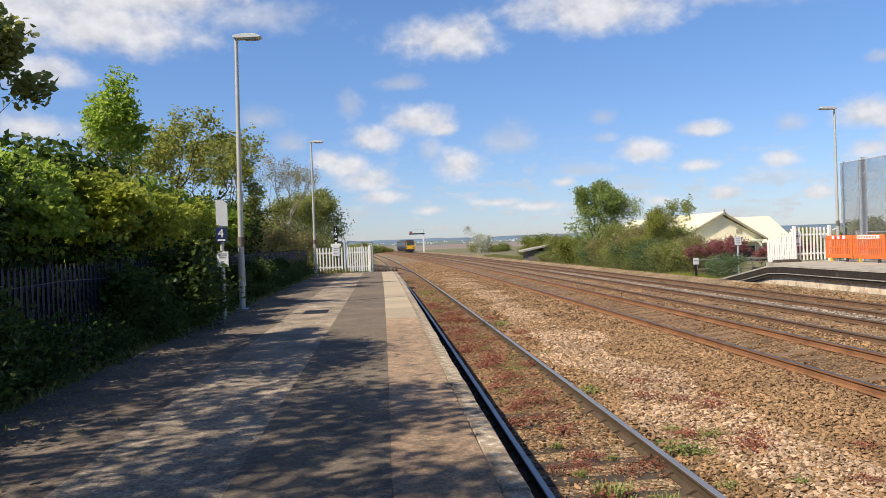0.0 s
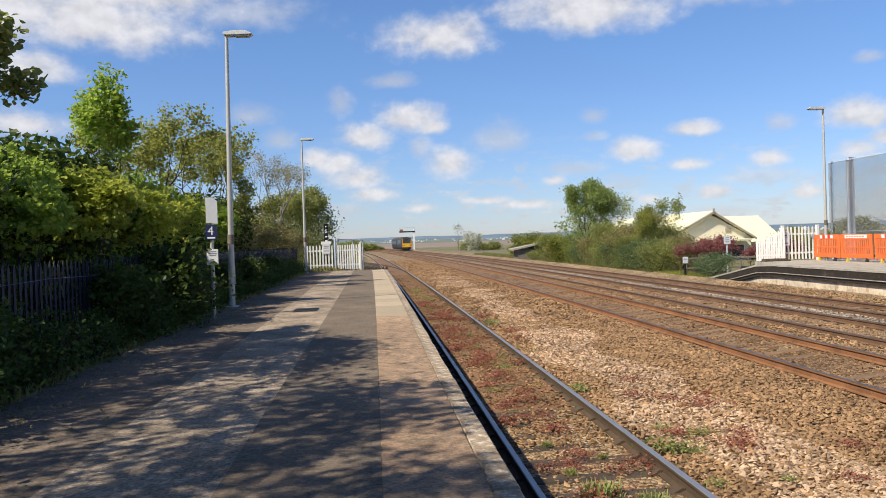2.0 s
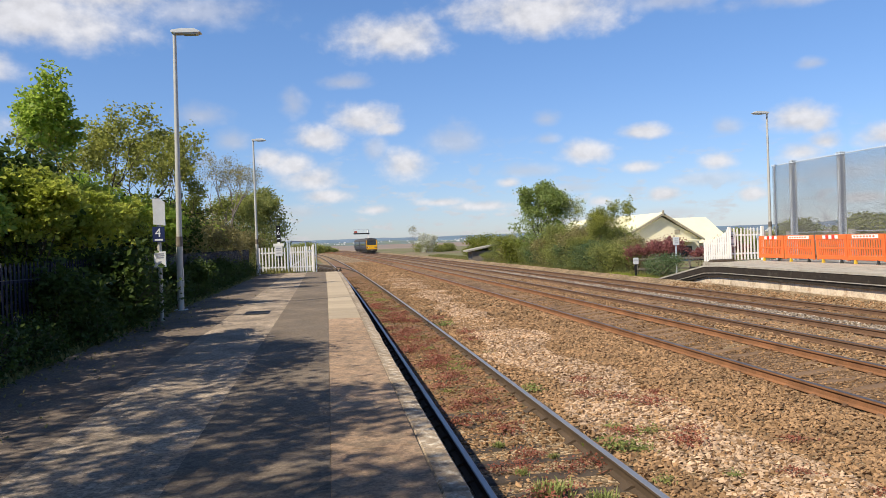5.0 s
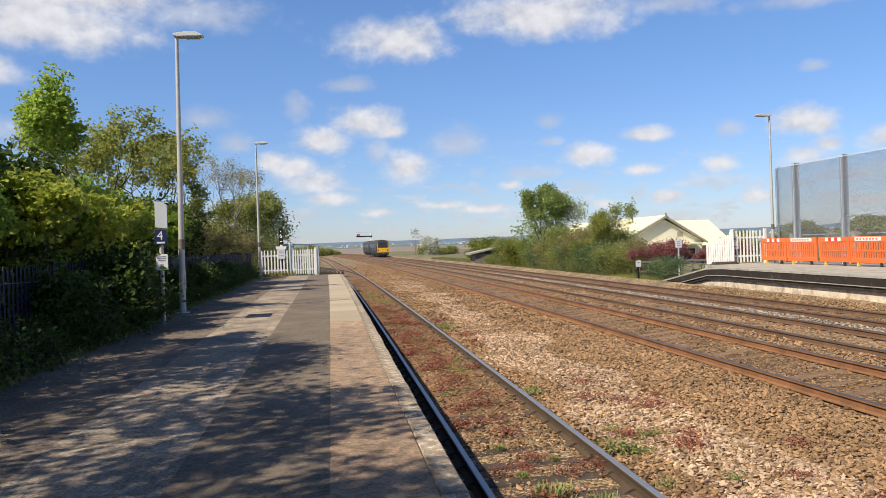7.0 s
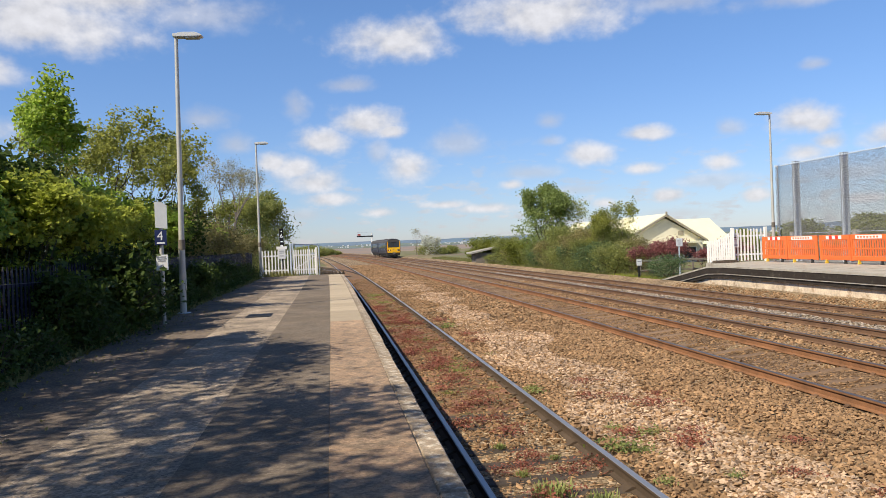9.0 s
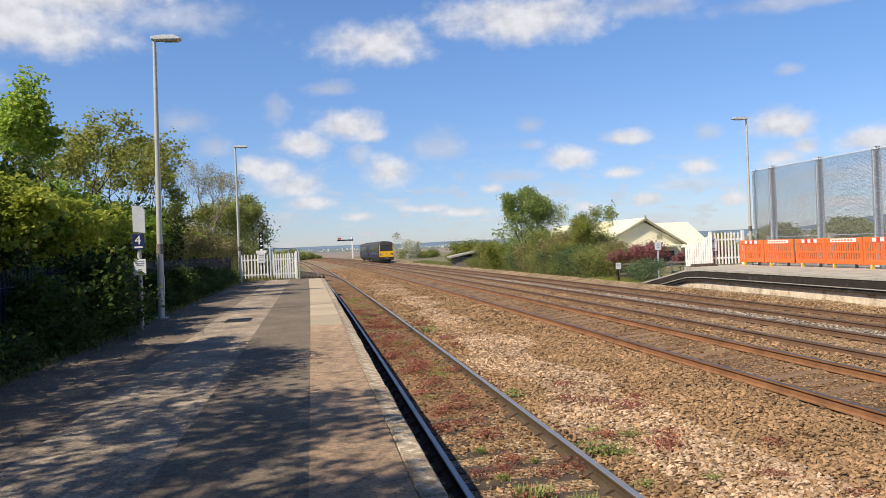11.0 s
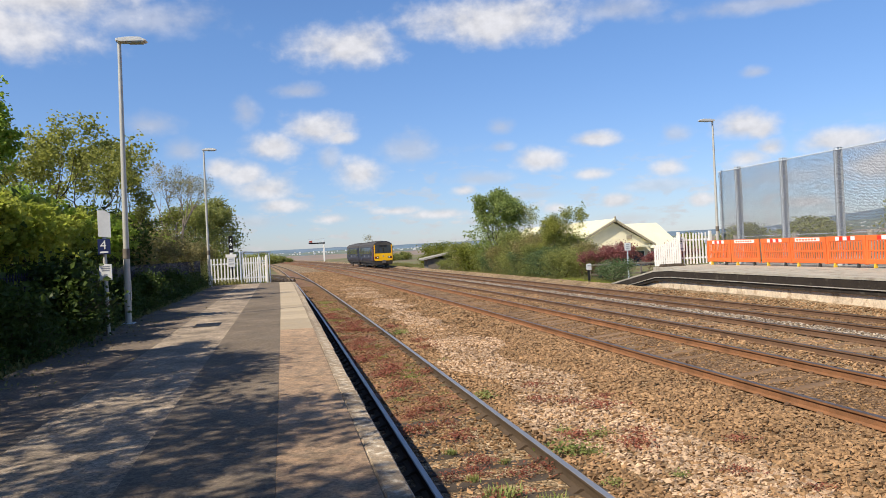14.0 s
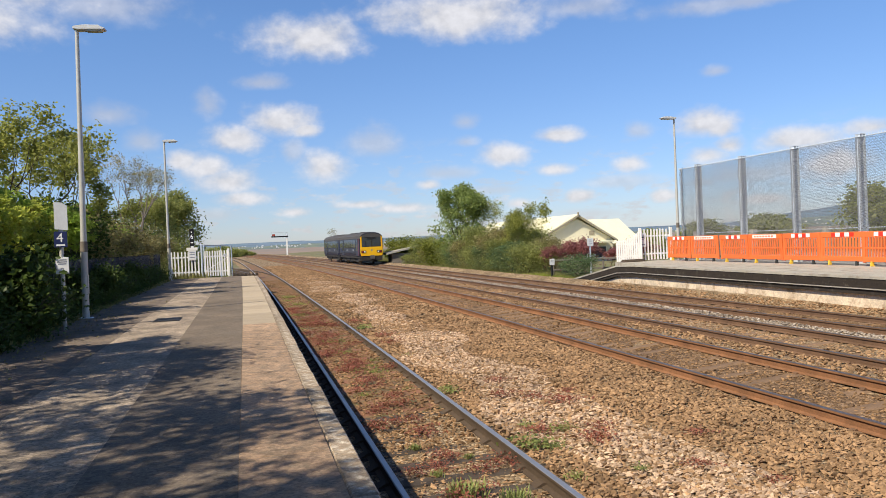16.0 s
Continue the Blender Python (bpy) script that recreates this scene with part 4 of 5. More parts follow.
for src, x, y, turn, s in ((gorse, 18.6, 72.0, 40, 0.8), (hedge_a, 18.9, 79.0, 190, 0.85), (hedge_b, 21.2, 58.0, 80, 1.05), (hedge_b, 20.6, 63.5, 150, 1.0), (hedge_a, 17.9, 52.5, 30, 0.7),
                           (hedge_c, 17.9, 56.0, 130, 0.85), (hedge_b, 18.2, 62.0, 250, 0.75), (hedge_c, 18.5, 68.0, 340, 0.9), (hedge_a, 21.0, 53.5, 270, 0.9), (hedge_b, 19.5, 47.5, 20, 0.75),
                           (gorse, 22.5, 93.0, 60, 0.85), (gorse, 19.8, 103.0, 160, 0.5), (hedge_c, 19.0, 86.0, 20, 0.8), (hedge_c, 19.4, 97.0, 80, 0.8), (hedge_a, 22.5, 74.0, 300, 1.1), (hedge_c, 17.3, 81.6, 70, 0.5), (hedge_c, 19.0, 45.2, 70, 0.8),
                           (hedge_b, 17.6, 73.5, 120, 0.55), (hedge_c, 18.4, 80.5, 0, 0.7)):
    copy_thing(src, pose(x, y, RG, 0, 0, turn)).scale = (s, s, s)
red = tree("red_shrub", "dark red leafed shrub behind the rail", pose(20.0, 42.5, RG), 2.0, 2.2, L_RED, 2300, 0.09, 69, 0.05, depth=3, clump=0.14, low=0.15, fill=0.1, group="red shrubs")
for x, y, turn, s in ((21.5, 41.6, 100, 0.8), (18.6, 43.6, 200, 0.9), (22.7, 40.4, 300, 1.05), (20.6, 44.0, 30, 1.12)):
    copy_thing(red, pose(x, y, RG, 0, 0, turn)).scale = (s, s, s)
broom = tree("broom_bush", "rounded dark green broom bush beside the track", pose(17.9, 38.8, RG), 1.25, 2.3, L_BROOM, 6000, 0.06, 70, 0.03, depth=2, clump=0.17, low=0.1, fill=2.0)

for x, y, turn, s in ((17.9, 49.6, 80, 1.55), (18.2, 55.0, 210, 1.5), (18.4, 64.5, 10, 1.4)):
    copy_thing(broom, pose(x, y, RG, 0, 0, turn)).scale = (s, s, s)

# far away
tree("poplar_tree", "thin pointed young tree beyond the line", pose(19.2, 172.0, -1.3), 6.6, 2.3, L_BROWN, 420, 0.14, 71, 0.16, bark=M_BARK_PALE, depth=3, clump=0.2, low=0.2, fill=0.0)
tree("blossom_bush", "white-flowering thorn bush beside the line", pose(21.2, 163.0, -1.3), 4.4, 4.6, L_BLOSSOM, 1800, 0.25, 72, 0.06, depth=2, clump=0.35, low=0.1, fill=1.0)
far_a = tree("far_shrub", "dark green far trees beyond the line", pose(22.0, 171.0, -1.3), 2.6, 5.0, L_OLIVE, 2600, 0.32, 73, 0.06, depth=2, clump=0.5, low=0.1, fill=1.6, group="far shrubs")
for x, y, s in ((24.5, 170, 0.7), (-3.0, 230, 1.0), (-6.0, 236, 1.3), (-1.0, 252, 0.9), (2.0, 262, 0.6), (-9, 215, 1.1), (-9.0, 140, 0.9), (-13, 170, 1.2), (-4.2, 66, 0.85), (-3.0, 75, 0.7),
                (27.5, 175, 0.8)):
    copy_thing(far_a, pose(x, y, -1.4, 0, 0, x * 37)).scale = (s, s, s)

holm = tree("holm_oak", "rounded dark green tree beyond the mesh fence", pose(43, 44.0, -1.4), 5.4, 5.6, L_OLIVE, 6500, 0.26, 75, 0.12, depth=3, clump=0.4, low=0.1, fill=2.0, group="trees beyond the fence")
for x, y, s in ((38, 57, 0.66), (41, 53, 0.7), (37.5, 48.5, 0.6), (45.0, 40, 0.95), (51, 64, 0.7), (36, 62, 0.55)):
    copy_thing(holm, pose(x, y, -1.4, 0, 0, x * 51)).scale = (s * 1.25, s * 1.25, s)

# ---- lamp posts, signs, fences of the near platform ----
def lamp_post(at, height, arm, label):
    """Tapered column with a door hatch and a flat lantern on a short arm."""
    t = thing("lamp_post", label, "street lamp", at, "platform lamps")
    part("base_plate", box(-0.14, -0.14, 0, 0.14, 0.14, 0.02, 0.005), M_GALV, t)
    part("lower_column", tube((0, 0, 0.0), (0, 0, height * 0.25), 0.078, 0.074, 14, caps=False), M_POLE, t, smooth=True)
    part("column", tube((0, 0, height * 0.25), (0, 0, height - 0.05), 0.068, 0.042, 14, caps=False), M_POLE, t, smooth=True)
    part("collar", tube((0, 0, height * 0.25 - 0.14), (0, 0, height * 0.25 + 0.1), 0.081, 0.079, 14, caps=False), M_BARK_PALE, t, "dark strap round the column", smooth=True)
    part("hatch", box(0.06, -0.04, 0.55, 0.082, 0.04, 1.0, 0.006), M_POLE, t)
    s = 1 if arm > 0 else -1
    part("bracket", tube((-0.06 * s, 0, height - 0.03), (0.16 * s, 0, height - 0.03), 0.032, 0.032, 8), M_GALV, t)
    head = prism([(-0.06 * s, height - 0.05), (0.04 * s, height - 0.065), (abs(arm) * s, height - 0.05), ((abs(arm) + 0.03) * s, height - 0.02),
                  ((abs(arm) - 0.12) * s, height + 0.05), (0.18 * s, height + 0.05), (-0.06 * s, height + 0.012)], -0.13, 0.13)
    bmesh.ops.bevel(head, geom=head.edges[:], offset=0.01, segments=2, affect='EDGES')
    h = part("lantern", head, M_LAMPHEAD, t)
    part("lens", prism([(0.2 * s, height - 0.058), ((abs(arm) - 0.04) * s, height - 0.05), ((abs(arm) - 0.06) * s, height - 0.08), (0.22 * s, height - 0.085)], -0.1, 0.1), M_LENS, h, "clouded lamp glass")
    return t


lamp_post(pose(-3.51, 19.0, 0, 0, 0.75, -4), 6.69, 0.6, "grey steel lamp post with a flat lantern at the fence")
lamp_post(pose(-3.62, 40.6, 0, 0, 0, -4), 7.05, 0.62, "grey steel lamp post with a flat lantern by the gate")
lamp_post(pose(20.75, 33.2, 0.0, 0, 0, 3), 7.0, -0.72, "grey steel lamp post beside the mesh fence")


def words(body, size, mat, parent, at, name="lettering", align='CENTER'):
    cu = bpy.data.curves.new(name, 'FONT')
    cu.body, cu.size, cu.extrude, cu.align_x, cu.align_y = body, size, 0.002, align, 'CENTER'
    tmp = bpy.data.objects.new(name, cu)
    scene.collection.objects.link(tmp)
    bpy.context.view_layer.update()
    me = bpy.data.meshes.new_from_object(tmp.evaluated_get(bpy.context.evaluated_depsgraph_get()))
    bpy.data.objects.remove(tmp)
    me.materials.clear()
    me.materials.append(mat)
    ob = new(name, me)
    ob.parent, ob.matrix_basis = parent, at
    return ob


sign = thing("platform_sign", "platform number sign with white and navy panels on a grey post", "sign", pose(-3.385, 16.3, -0.03, 0, 0, -4))
part("post", tube((0, 0, 0), (0, 0, 2.55), 0.04, 0.04, 10, caps=False), M_POLE, sign, smooth=True)
top_panel = part("top_panel", prism([(-0.09, 2.02), (0.15, 1.99), (0.15, 2.47), (0.06, 2.53), (-0.09, 2.55)], -0.062, -0.045), M_SIGNGREY, sign, "pale grey notice panel")
number_panel = part("number_panel", box(-0.11, -0.066, 1.66, 0.13, -0.045, 1.97, 0.004), M_NAVY, sign, "navy panel with a white 4")
words("4", 0.26, M_SIGNW, number_panel, pose(0.0, -0.068, 1.84, 90))
part("line_of_print", box(-0.07, -0.069, 1.685, 0.09, -0.066, 1.72), M_SIGNW, number_panel)
notice = part("notice", box(-0.10, -0.066, 1.14, 0.14, -0.045, 1.46, 0.004), M_SIGNW, sign, "small white notice")
for i, (z, w) in enumerate(((1.415, 0.16), (1.375, 0.18), (1.335, 0.15), (1.25, 0.06), (1.19, 0.12))):
    part("line_of_print", box(0.02 - w / 2, -0.069, z - 0.011, 0.02 + w / 2, -0.066, z + 0.011), M_BAR, notice)


# palisade fence
fence = thing("palisade_fence", "dark blue steel palisade fence half hidden by leaves", "fence")
pale_bm = prism([(-0.032, 0), (0.032, 0), (0.032, 1.32), (0.0, 1.40), (-0.032, 1.32)], -0.006, 0.006)
PALE = finish("pale", pale_bm, M_FENCE)
for i in range(285):
    y = 2.0 + i * 0.145
    piece("pale", PALE, fence, pose(-4.32, y, -0.05, 0, 0, 90))
for y in steps(2.0, 43.2, 2.75):
    part("post", box(-4.40, y - 0.03, -0.2, -4.345, y + 0.03, 1.34), M_FENCE, fence)
for z in (0.22, 1.08):
    part("rail", box(-4.345, 1.9, z - 0.025, -4.328, 43.3, z + 0.025), M_FENCE, fence)


cable = thing("cable", "thin pale cable strung along the palisade fence", "cable")
for a, b in ((7.0, 10.4), (10.4, 13.9), (13.9, 17.4)):
    mid = (a + b) / 2
    part("span", tube((-4.27, a, 1.12), (-4.27, mid, 1.09), 0.005, 0.005, 5), M_WIRE, cable)
    part("span", tube((-4.27, mid, 1.09), (-4.27, b, 1.12), 0.005, 0.005, 5), M_WIRE, cable)


def picket_panel(t, w, h, n):
    """Vertical white pickets on two rails, along local x."""
    pm = finish("picket", prism([(-0.035, 0.05), (0.035, 0.05), (0.035, h - 0.03), (0.0, h), (-0.035, h - 0.03)], -0.012, 0.012), M_WHITE)
    for z in (h * 0.22, h * 0.78):
        part("rail", box(0, 0.013, z - 0.04, w, 0.05, z + 0.04, 0.004), M_WHITE, t)
    for i in range(n):
        x = 0.05 + (w - 0.1) * i / (n - 1)
        piece("picket", pm, t, pose(x, 0, 0.01 * math.sin(i * 2.3), 0, math.sin(i * 5.1) * 0.7, 0))


gate_fence = thing("picket_fence", "white wooden picket fence beside the foot crossing", "fence", pose(-3.72, 42.4, 0, 0, 0, -1))
picket_panel(gate_fence, 1.45, 1.42, 9)
gate = thing("picket_gate", "closed white picket gate across the platform end", "gate", pose(-2.02, 42.3, 0, 0, 0, 1))
picket_panel(gate, 1.22, 1.42, 10)
part("end_post", box(1.2, -0.05, 0, 1.31, 0.06, 1.5, 0.008), M_WHITE, gate)
part("latch", box(0.98, -0.04, 1.17, 1.16, -0.015, 1.22, 0.004), M_GALV, gate)
part("brace", prism([(0.02, 0.34), (0.1, 0.34), (1.2, 1.02), (1.12, 1.02)], 0.014, 0.04), M_WHITE, gate)
guard = thing("trespass_guard", "row of dark ridged timbers at the platform end", "trespass guard", pose(-0.62, 42.35, 0))
for i in range(7):
    part("timber", prism([(i * 0.2, -0.02), (i * 0.2 + 0.19, -0.02), (i * 0.2 + 0.095, 0.17)], -0.45, 0.45), M_SLEEPER, guard)
gp = thing("gate_post", "grey steel gate post between fence and gate", "post", pose(-2.14, 42.3, 0))
part("shaft", tube((0, 0, -0.1), (0, 0, 1.75), 0.05, 0.05, 10, caps=False), M_GALV, gp, smooth=True)
part("cap", tube((0, 0, 1.75), (0, 0, 1.78), 0.055, 0.03, 10), M_GALV, gp)
gs = thing("warning_sign", "white warning notice fixed to the picket fence", "sign", pose(-2.62, 42.36, 0))
part("panel", box(-0.2, -0.04, 0.94, 0.2, -0.02, 1.58, 0.005), M_SIGNW, gs)
part("header", box(-0.28, -0.042, 1.46, 0.28, -0.018, 1.62, 0.004), M_WHITE, gs)
for z in (1.36, 1.26, 1.10):
    part("line_of_print", box(-0.13, -0.044, z - 0.02, 0.13, -0.04, z + 0.02), M_BAR, gs)
sig = thing("marker_sign", "tall black marker board with white figures beyond the gate", "sign", pose(-2.72, 44.2, -1.2))
part("post", box(-0.05, -0.05, 0, 0.05, 0.05, 3.0, 0.005), M_BLACK, sig)
brd = part("board", box(-0.115, -0.08, 2.5, 0.115, -0.05, 3.85, 0.006), M_BLACK, sig)
for z, w, h in ((3.68, 0.06, 0.06), (3.1, 0.14, 0.06), (2.85, 0.15, 0.13), (2.62, 0.1, 0.08)):
    part("figure_bar", box(-w / 2, -0.084, z - h / 2, w / 2, -0.08, z + h / 2), M_WHITER, brd)
words("6", 0.34, M_WHITER, brd, pose(0, -0.086, 3.42, 90), "figure")
rails2 = thing("hand_rail", "thin grey hand rail beyond the gate", "railing", pose(-2.2, 46, -1.2))
for x in (0, 0.9, 1.5):
    part("post", tube((x, x, 0), (x, x, 3.0 - x * 0.1), 0.035, 0.035, 8), M_GALV, rails2)
part("top_rail", tube((0, 0, 2.95), (1.5, 1.5, 2.86), 0.03, 0.03, 8), M_GALV, rails2)

GUARD_SHORT = finish("guard_strip", prism([(-0.05, 0), (0.05, 0), (0.0, 0.12)], -0.18, 0.18), M_SLEEPER)
tread = finish("guard_strip", prism([(-0.06, 0), (0.06, 0), (0.0, 0.16)], -0.7, 0.7), M_SLEEPER)
guard = thing("trespass_guard", "dark ridged timber guard at the platform end", "guard", pose(0.15, 43.0, -0.1))
for i in range(7):
    piece("guard_strip", tread, guard, pose(-0.55 + i * 0.17, 0, 0))
part("bed", box(-0.75, -0.75, -1.2, 0.46, 0.75, 0.0), M_SLEEPER, guard)

cov = thing("drain_cover", "dark iron drain cover sunk in the tarmac", "drain cover", pose(-1.56, 17.2, 0.0))
part("frame", box(-0.27, -0.42, -0.02, 0.27, 0.42, 0.008, 0.004), M_COVER, cov)
part("lid", box(-0.23, -0.38, 0.0, 0.23, 0.38, 0.014, 0.004), M_COVER, cov)

# ---- far platform ----
FE = 16.25
far_platform = thing("platform", "far station platform with stained rendered wall and dark overhanging edge", "platform", kind="structure")


def along(pts, y0, y1, zfun, name, mat, label=""):
    bm = bmesh.new()
    prev = None
    for y in steps(y0, y1, 1.5):
        ring = [bm.verts.new((x + (y - 16) * 0.028, y, z + zfun(y))) for x, z in pts]
        if prev:
            for i in range(len(pts)):
                j = (i + 1) % len(pts)
                bm.faces.new((prev[i], prev[j], ring[j], ring[i]))
        else:
            bm.faces.new(ring)
        prev = ring
    bm.faces.new(prev)
    bmesh.ops.recalc_face_normals(bm, faces=bm.faces[:])
    return part(name, bm, mat, far_platform, label)


def ramp(y):
    return 0.02 - max(0.0, y - 31.6) * 0.158


along([(FE + 0.16, -1.3), (FE + 0.16, -0.48), (30, -0.48), (30, -1.3)], -10, 31.6, lambda y: 0.0, "wall", M_RENDER, "cream stained render")
rw = bmesh.new()
prev = None
for y in steps(31.6, 37.4, 0.9):
    x = FE + 0.16 + (y - 16) * 0.028
    ring = [rw.verts.new(p) for p in ((x, y, -1.3), (x, y, max(-1.2, ramp(y) - 0.45)), (x + 2.4, y, max(-1.2, ramp(y) - 0.45)), (x + 2.4, y, -1.3))]
    if prev:
        for i in range(4):
            rw.faces.new((prev[i], prev[(i + 1) % 4], ring[(i + 1) % 4], ring[i]))
    prev = ring
bmesh.ops.recalc_face_normals(rw, faces=rw.faces[:])
part("ramp_wall", rw, M_RENDER, far_platform)
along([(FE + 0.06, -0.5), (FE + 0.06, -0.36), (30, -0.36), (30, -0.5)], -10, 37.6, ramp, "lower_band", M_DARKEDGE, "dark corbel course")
along([(FE + 0.01, -0.36), (FE + 0.01, -0.32), (30, -0.32), (30, -0.36)], -10, 37.4, ramp, "joint", M_CONC)
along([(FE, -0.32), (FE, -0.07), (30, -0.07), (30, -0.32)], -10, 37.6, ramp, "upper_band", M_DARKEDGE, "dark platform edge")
along([(FE - 0.02, -0.07), (FE - 0.02, 0.0), (FE + 0.75, 0.0), (FE + 0.75, -0.07)], -10, 37.7, ramp, "coping", M_CONC, "pale concrete coping")
along([(FE + 0.75, -0.3), (FE + 0.75, -0.004), (19.0, -0.004), (19.0, -0.3)], 31.7, 37.6, ramp, "ramp_surface", M_CONC)
along([(FE + 0.75, -0.1), (FE + 0.75, -0.004), (30, -0.004), (30, -0.1)], -10, 31.6, ramp, "surface", M_CONC, "worn pale surface")


# ---- works barriers ----
def works_barrier(at, white_first, kind=0):
    t = thing("works_barrier", "orange plastic works barrier with red and white reflective band" if kind == 0 else "orange plastic works barrier with a white printed band", "barrier", at, "works barriers")
    fr = bmesh.new()
    box(-0.98, -0.025, 0.83, 0.98, 0.025, 1.0, 0.012, fr)
    part("top_beam", fr, M_ORANGE, t)
    part("bottom_beam", box(-0.98, -0.025, 0.12, 0.98, 0.025, 0.27, 0.012), M_ORANGE, t)
    part("mid_beam", box(-0.98, -0.018, 0.5, 0.98, 0.018, 0.55, 0.005), M_ORANGE, t)
    for x in (-0.95, 0.95):
        part("end_post", box(x - 0.05, -0.03, 0.1, x + 0.05, 0.03, 1.0, 0.012), M_ORANGE, t)
    for i in range(14):
        x = -0.84 + i * 1.68 / 13
        piece("bar", BAR, t, pose(x, 0, 0))
    for i in range(5):
        x = -0.4 + i * 0.2
        if kind == 0:
            part("reflector", box(x - 0.1, -0.032, 0.86, x + 0.1, -0.025, 0.98), M_RED if (i + white_first) % 2 else M_WHITER, t)
    if kind:
        band = part("printed_band", box(-0.7, -0.032, 0.86, 0.7, -0.025, 0.98), M_WHITER, t)
        for i in range(7):
            part("print", box(-0.6 + i * 0.17, -0.035, 0.89, -0.5 + i * 0.17, -0.032, 0.95), M_ORANGE, band)
    for x, m in ((-0.6, M_YELLOWFOOT), (0.6, M_RUBBER)):
        f = prism([(-0.07, 0), (0.07, 0), (0.06, 0.03), (0.035, 0.14), (-0.035, 0.14), (-0.06, 0.03)], -0.03, 0.03)
        part("foot", f, m, t, at=pose(x, 0, 0, 0, 0, 90))
    return t


BAR = finish("bar", box(-0.035, -0.014, 0.26, 0.035, 0.014, 0.84, 0.004), M_ORANGE)
BY = [(20.28, 32.4, 91, 0), (20.3, 30.3, 88, 1), (20.34, 28.2, 92, 0), (20.3, 26.15, 89, 1), (20.28, 24.1, 91, 0), (20.24, 22.05, 88, 0), (20.02, 20.0, 94, 0), (20.0, 17.95, 90, 1), (20.05, 15.9, 90, 0)]
for i, (x, y, turn, kd) in enumerate(BY):
    works_barrier(pose(x, y, 0.02, math.sin(i * 7) * 3.0, math.sin(i * 3.1) * 1.5, -turn), i % 2, kd).scale = (1, 1, 1.16)


# ---- steel mesh fence ----
mesh_fence = thing("mesh_fence", "tall galvanised steel posts with chain-link mesh", "fence", pose(21.5, 0, 0))
POST_Y = [33.9, 32.45, 29.1, 25.78, 22.42, 19.1, 15.8, 12.5]
hpost = bmesh.new()
box(-0.12, -0.11, -0.02, -0.105, 0.11, 4.62, bm=hpost), box(0.105, -0.11, -0.02, 0.12, 0.11, 4.62, bm=hpost), box(-0.105, -0.008, -0.02, 0.105, 0.008, 4.62, bm=hpost)
HPOST = finish("post", hpost, M_GALV)
bolt = finish("mesh_clip", box(-0.016, -0.02, -0.02, 0.016, 0.02, 0.02), M_GALV)
for i, y in enumerate(POST_Y):
    if i == 0:
        p = part("end_post", tube((0, y, 0), (0, y, 4.6), 0.04, 0.04, 8), M_GALV, mesh_fence)
    else:
        p = piece("post", HPOST, mesh_fence, pose(0, y, 0))
        part("cap", box(-0.13, y - 0.13, 4.62, 0.13, y + 0.13, 4.64), M_GALV, mesh_fence)
    for j in range(9):
        piece("mesh_clip", bolt, mesh_fence, pose(-0.13, y - 0.1, 0.4 + j * 0.5))


def wires(y0, y1, z0, z1, gap, r):
    """Two sets of slanting wires that cross."""
    v, f = [], []
    w, h = y1 - y0, z1 - z0

    def wire(ya, za, yb, zb, x):
        b = len(v)
        n = math.hypot(yb - ya, zb - za)
        dy, dz = -(zb - za) / n * r, (yb - ya) / n * r
        for yy, zz in ((ya, za), (yb, zb)):
            v.extend([(x - r, yy, zz), (x + r * 0.6, yy + dy, zz + dz), (x + r * 0.6, yy - dy, zz - dz)])
        f.extend([(b, b + 1, b + 4, b + 3), (b + 1, b + 2, b + 5, b + 4), (b + 2, b, b + 3, b + 5)])
    k = -h
    while k < w:
        ya, za = max(k, 0), max(-k, 0)
        run = min(w - ya, h - za)
        if run > 0.02:
            wire(y0 + ya, z0 + za, y0 + ya + run, z0 + za + run, 0.0)
            wire(y1 - ya, z0 + za, y1 - ya - run, z0 + za + run, 0.004)
        k += gap
    me = bpy.data.meshes.new("mesh_panel")
    me.from_pydata(v, [], f)
    me.materials.append(M_WIRE)
    return me


BARB = finish("barb", tube((-0.03, -0.03, -0.05), (0.03, 0.03, 0.05), 0.012, 0.012, 4), M_GALV)
for a, b in zip(POST_Y, POST_Y[1:]):
    ob = new("mesh_panel", wires(b + 0.02, a - 0.02, 0.25, 4.52, 0.052, 0.004))
    ob.parent, ob.matrix_basis = mesh_fence, pose(-0.14, 0, 0)
    part("top_wire", tube((-0.14, b, 4.53), (-0.14, a, 4.53), 0.018, 0.018, 6), M_GALV, mesh_fence)
    for q in steps(b, a, 0.14):
        piece("barb", BARB, mesh_fence, pose(-0.14, q, 4.55))
low_posts = thing("concrete_posts_fence", "low concrete posts with wire behind the mesh", "fence", pose(27.5, 0, -0.1))
for y in (42, 36.5, 31, 25.5):
    part("post", box(-0.14, y - 0.14, 0, 0.14, y + 0.14, 1.45, 0.01), M_CONC, low_posts)
for z in (1.35, 0.9):
    part("wire", tube((0, 25.5, z), (0, 42, z), 0.02, 0.02, 5), M_GALV, low_posts)

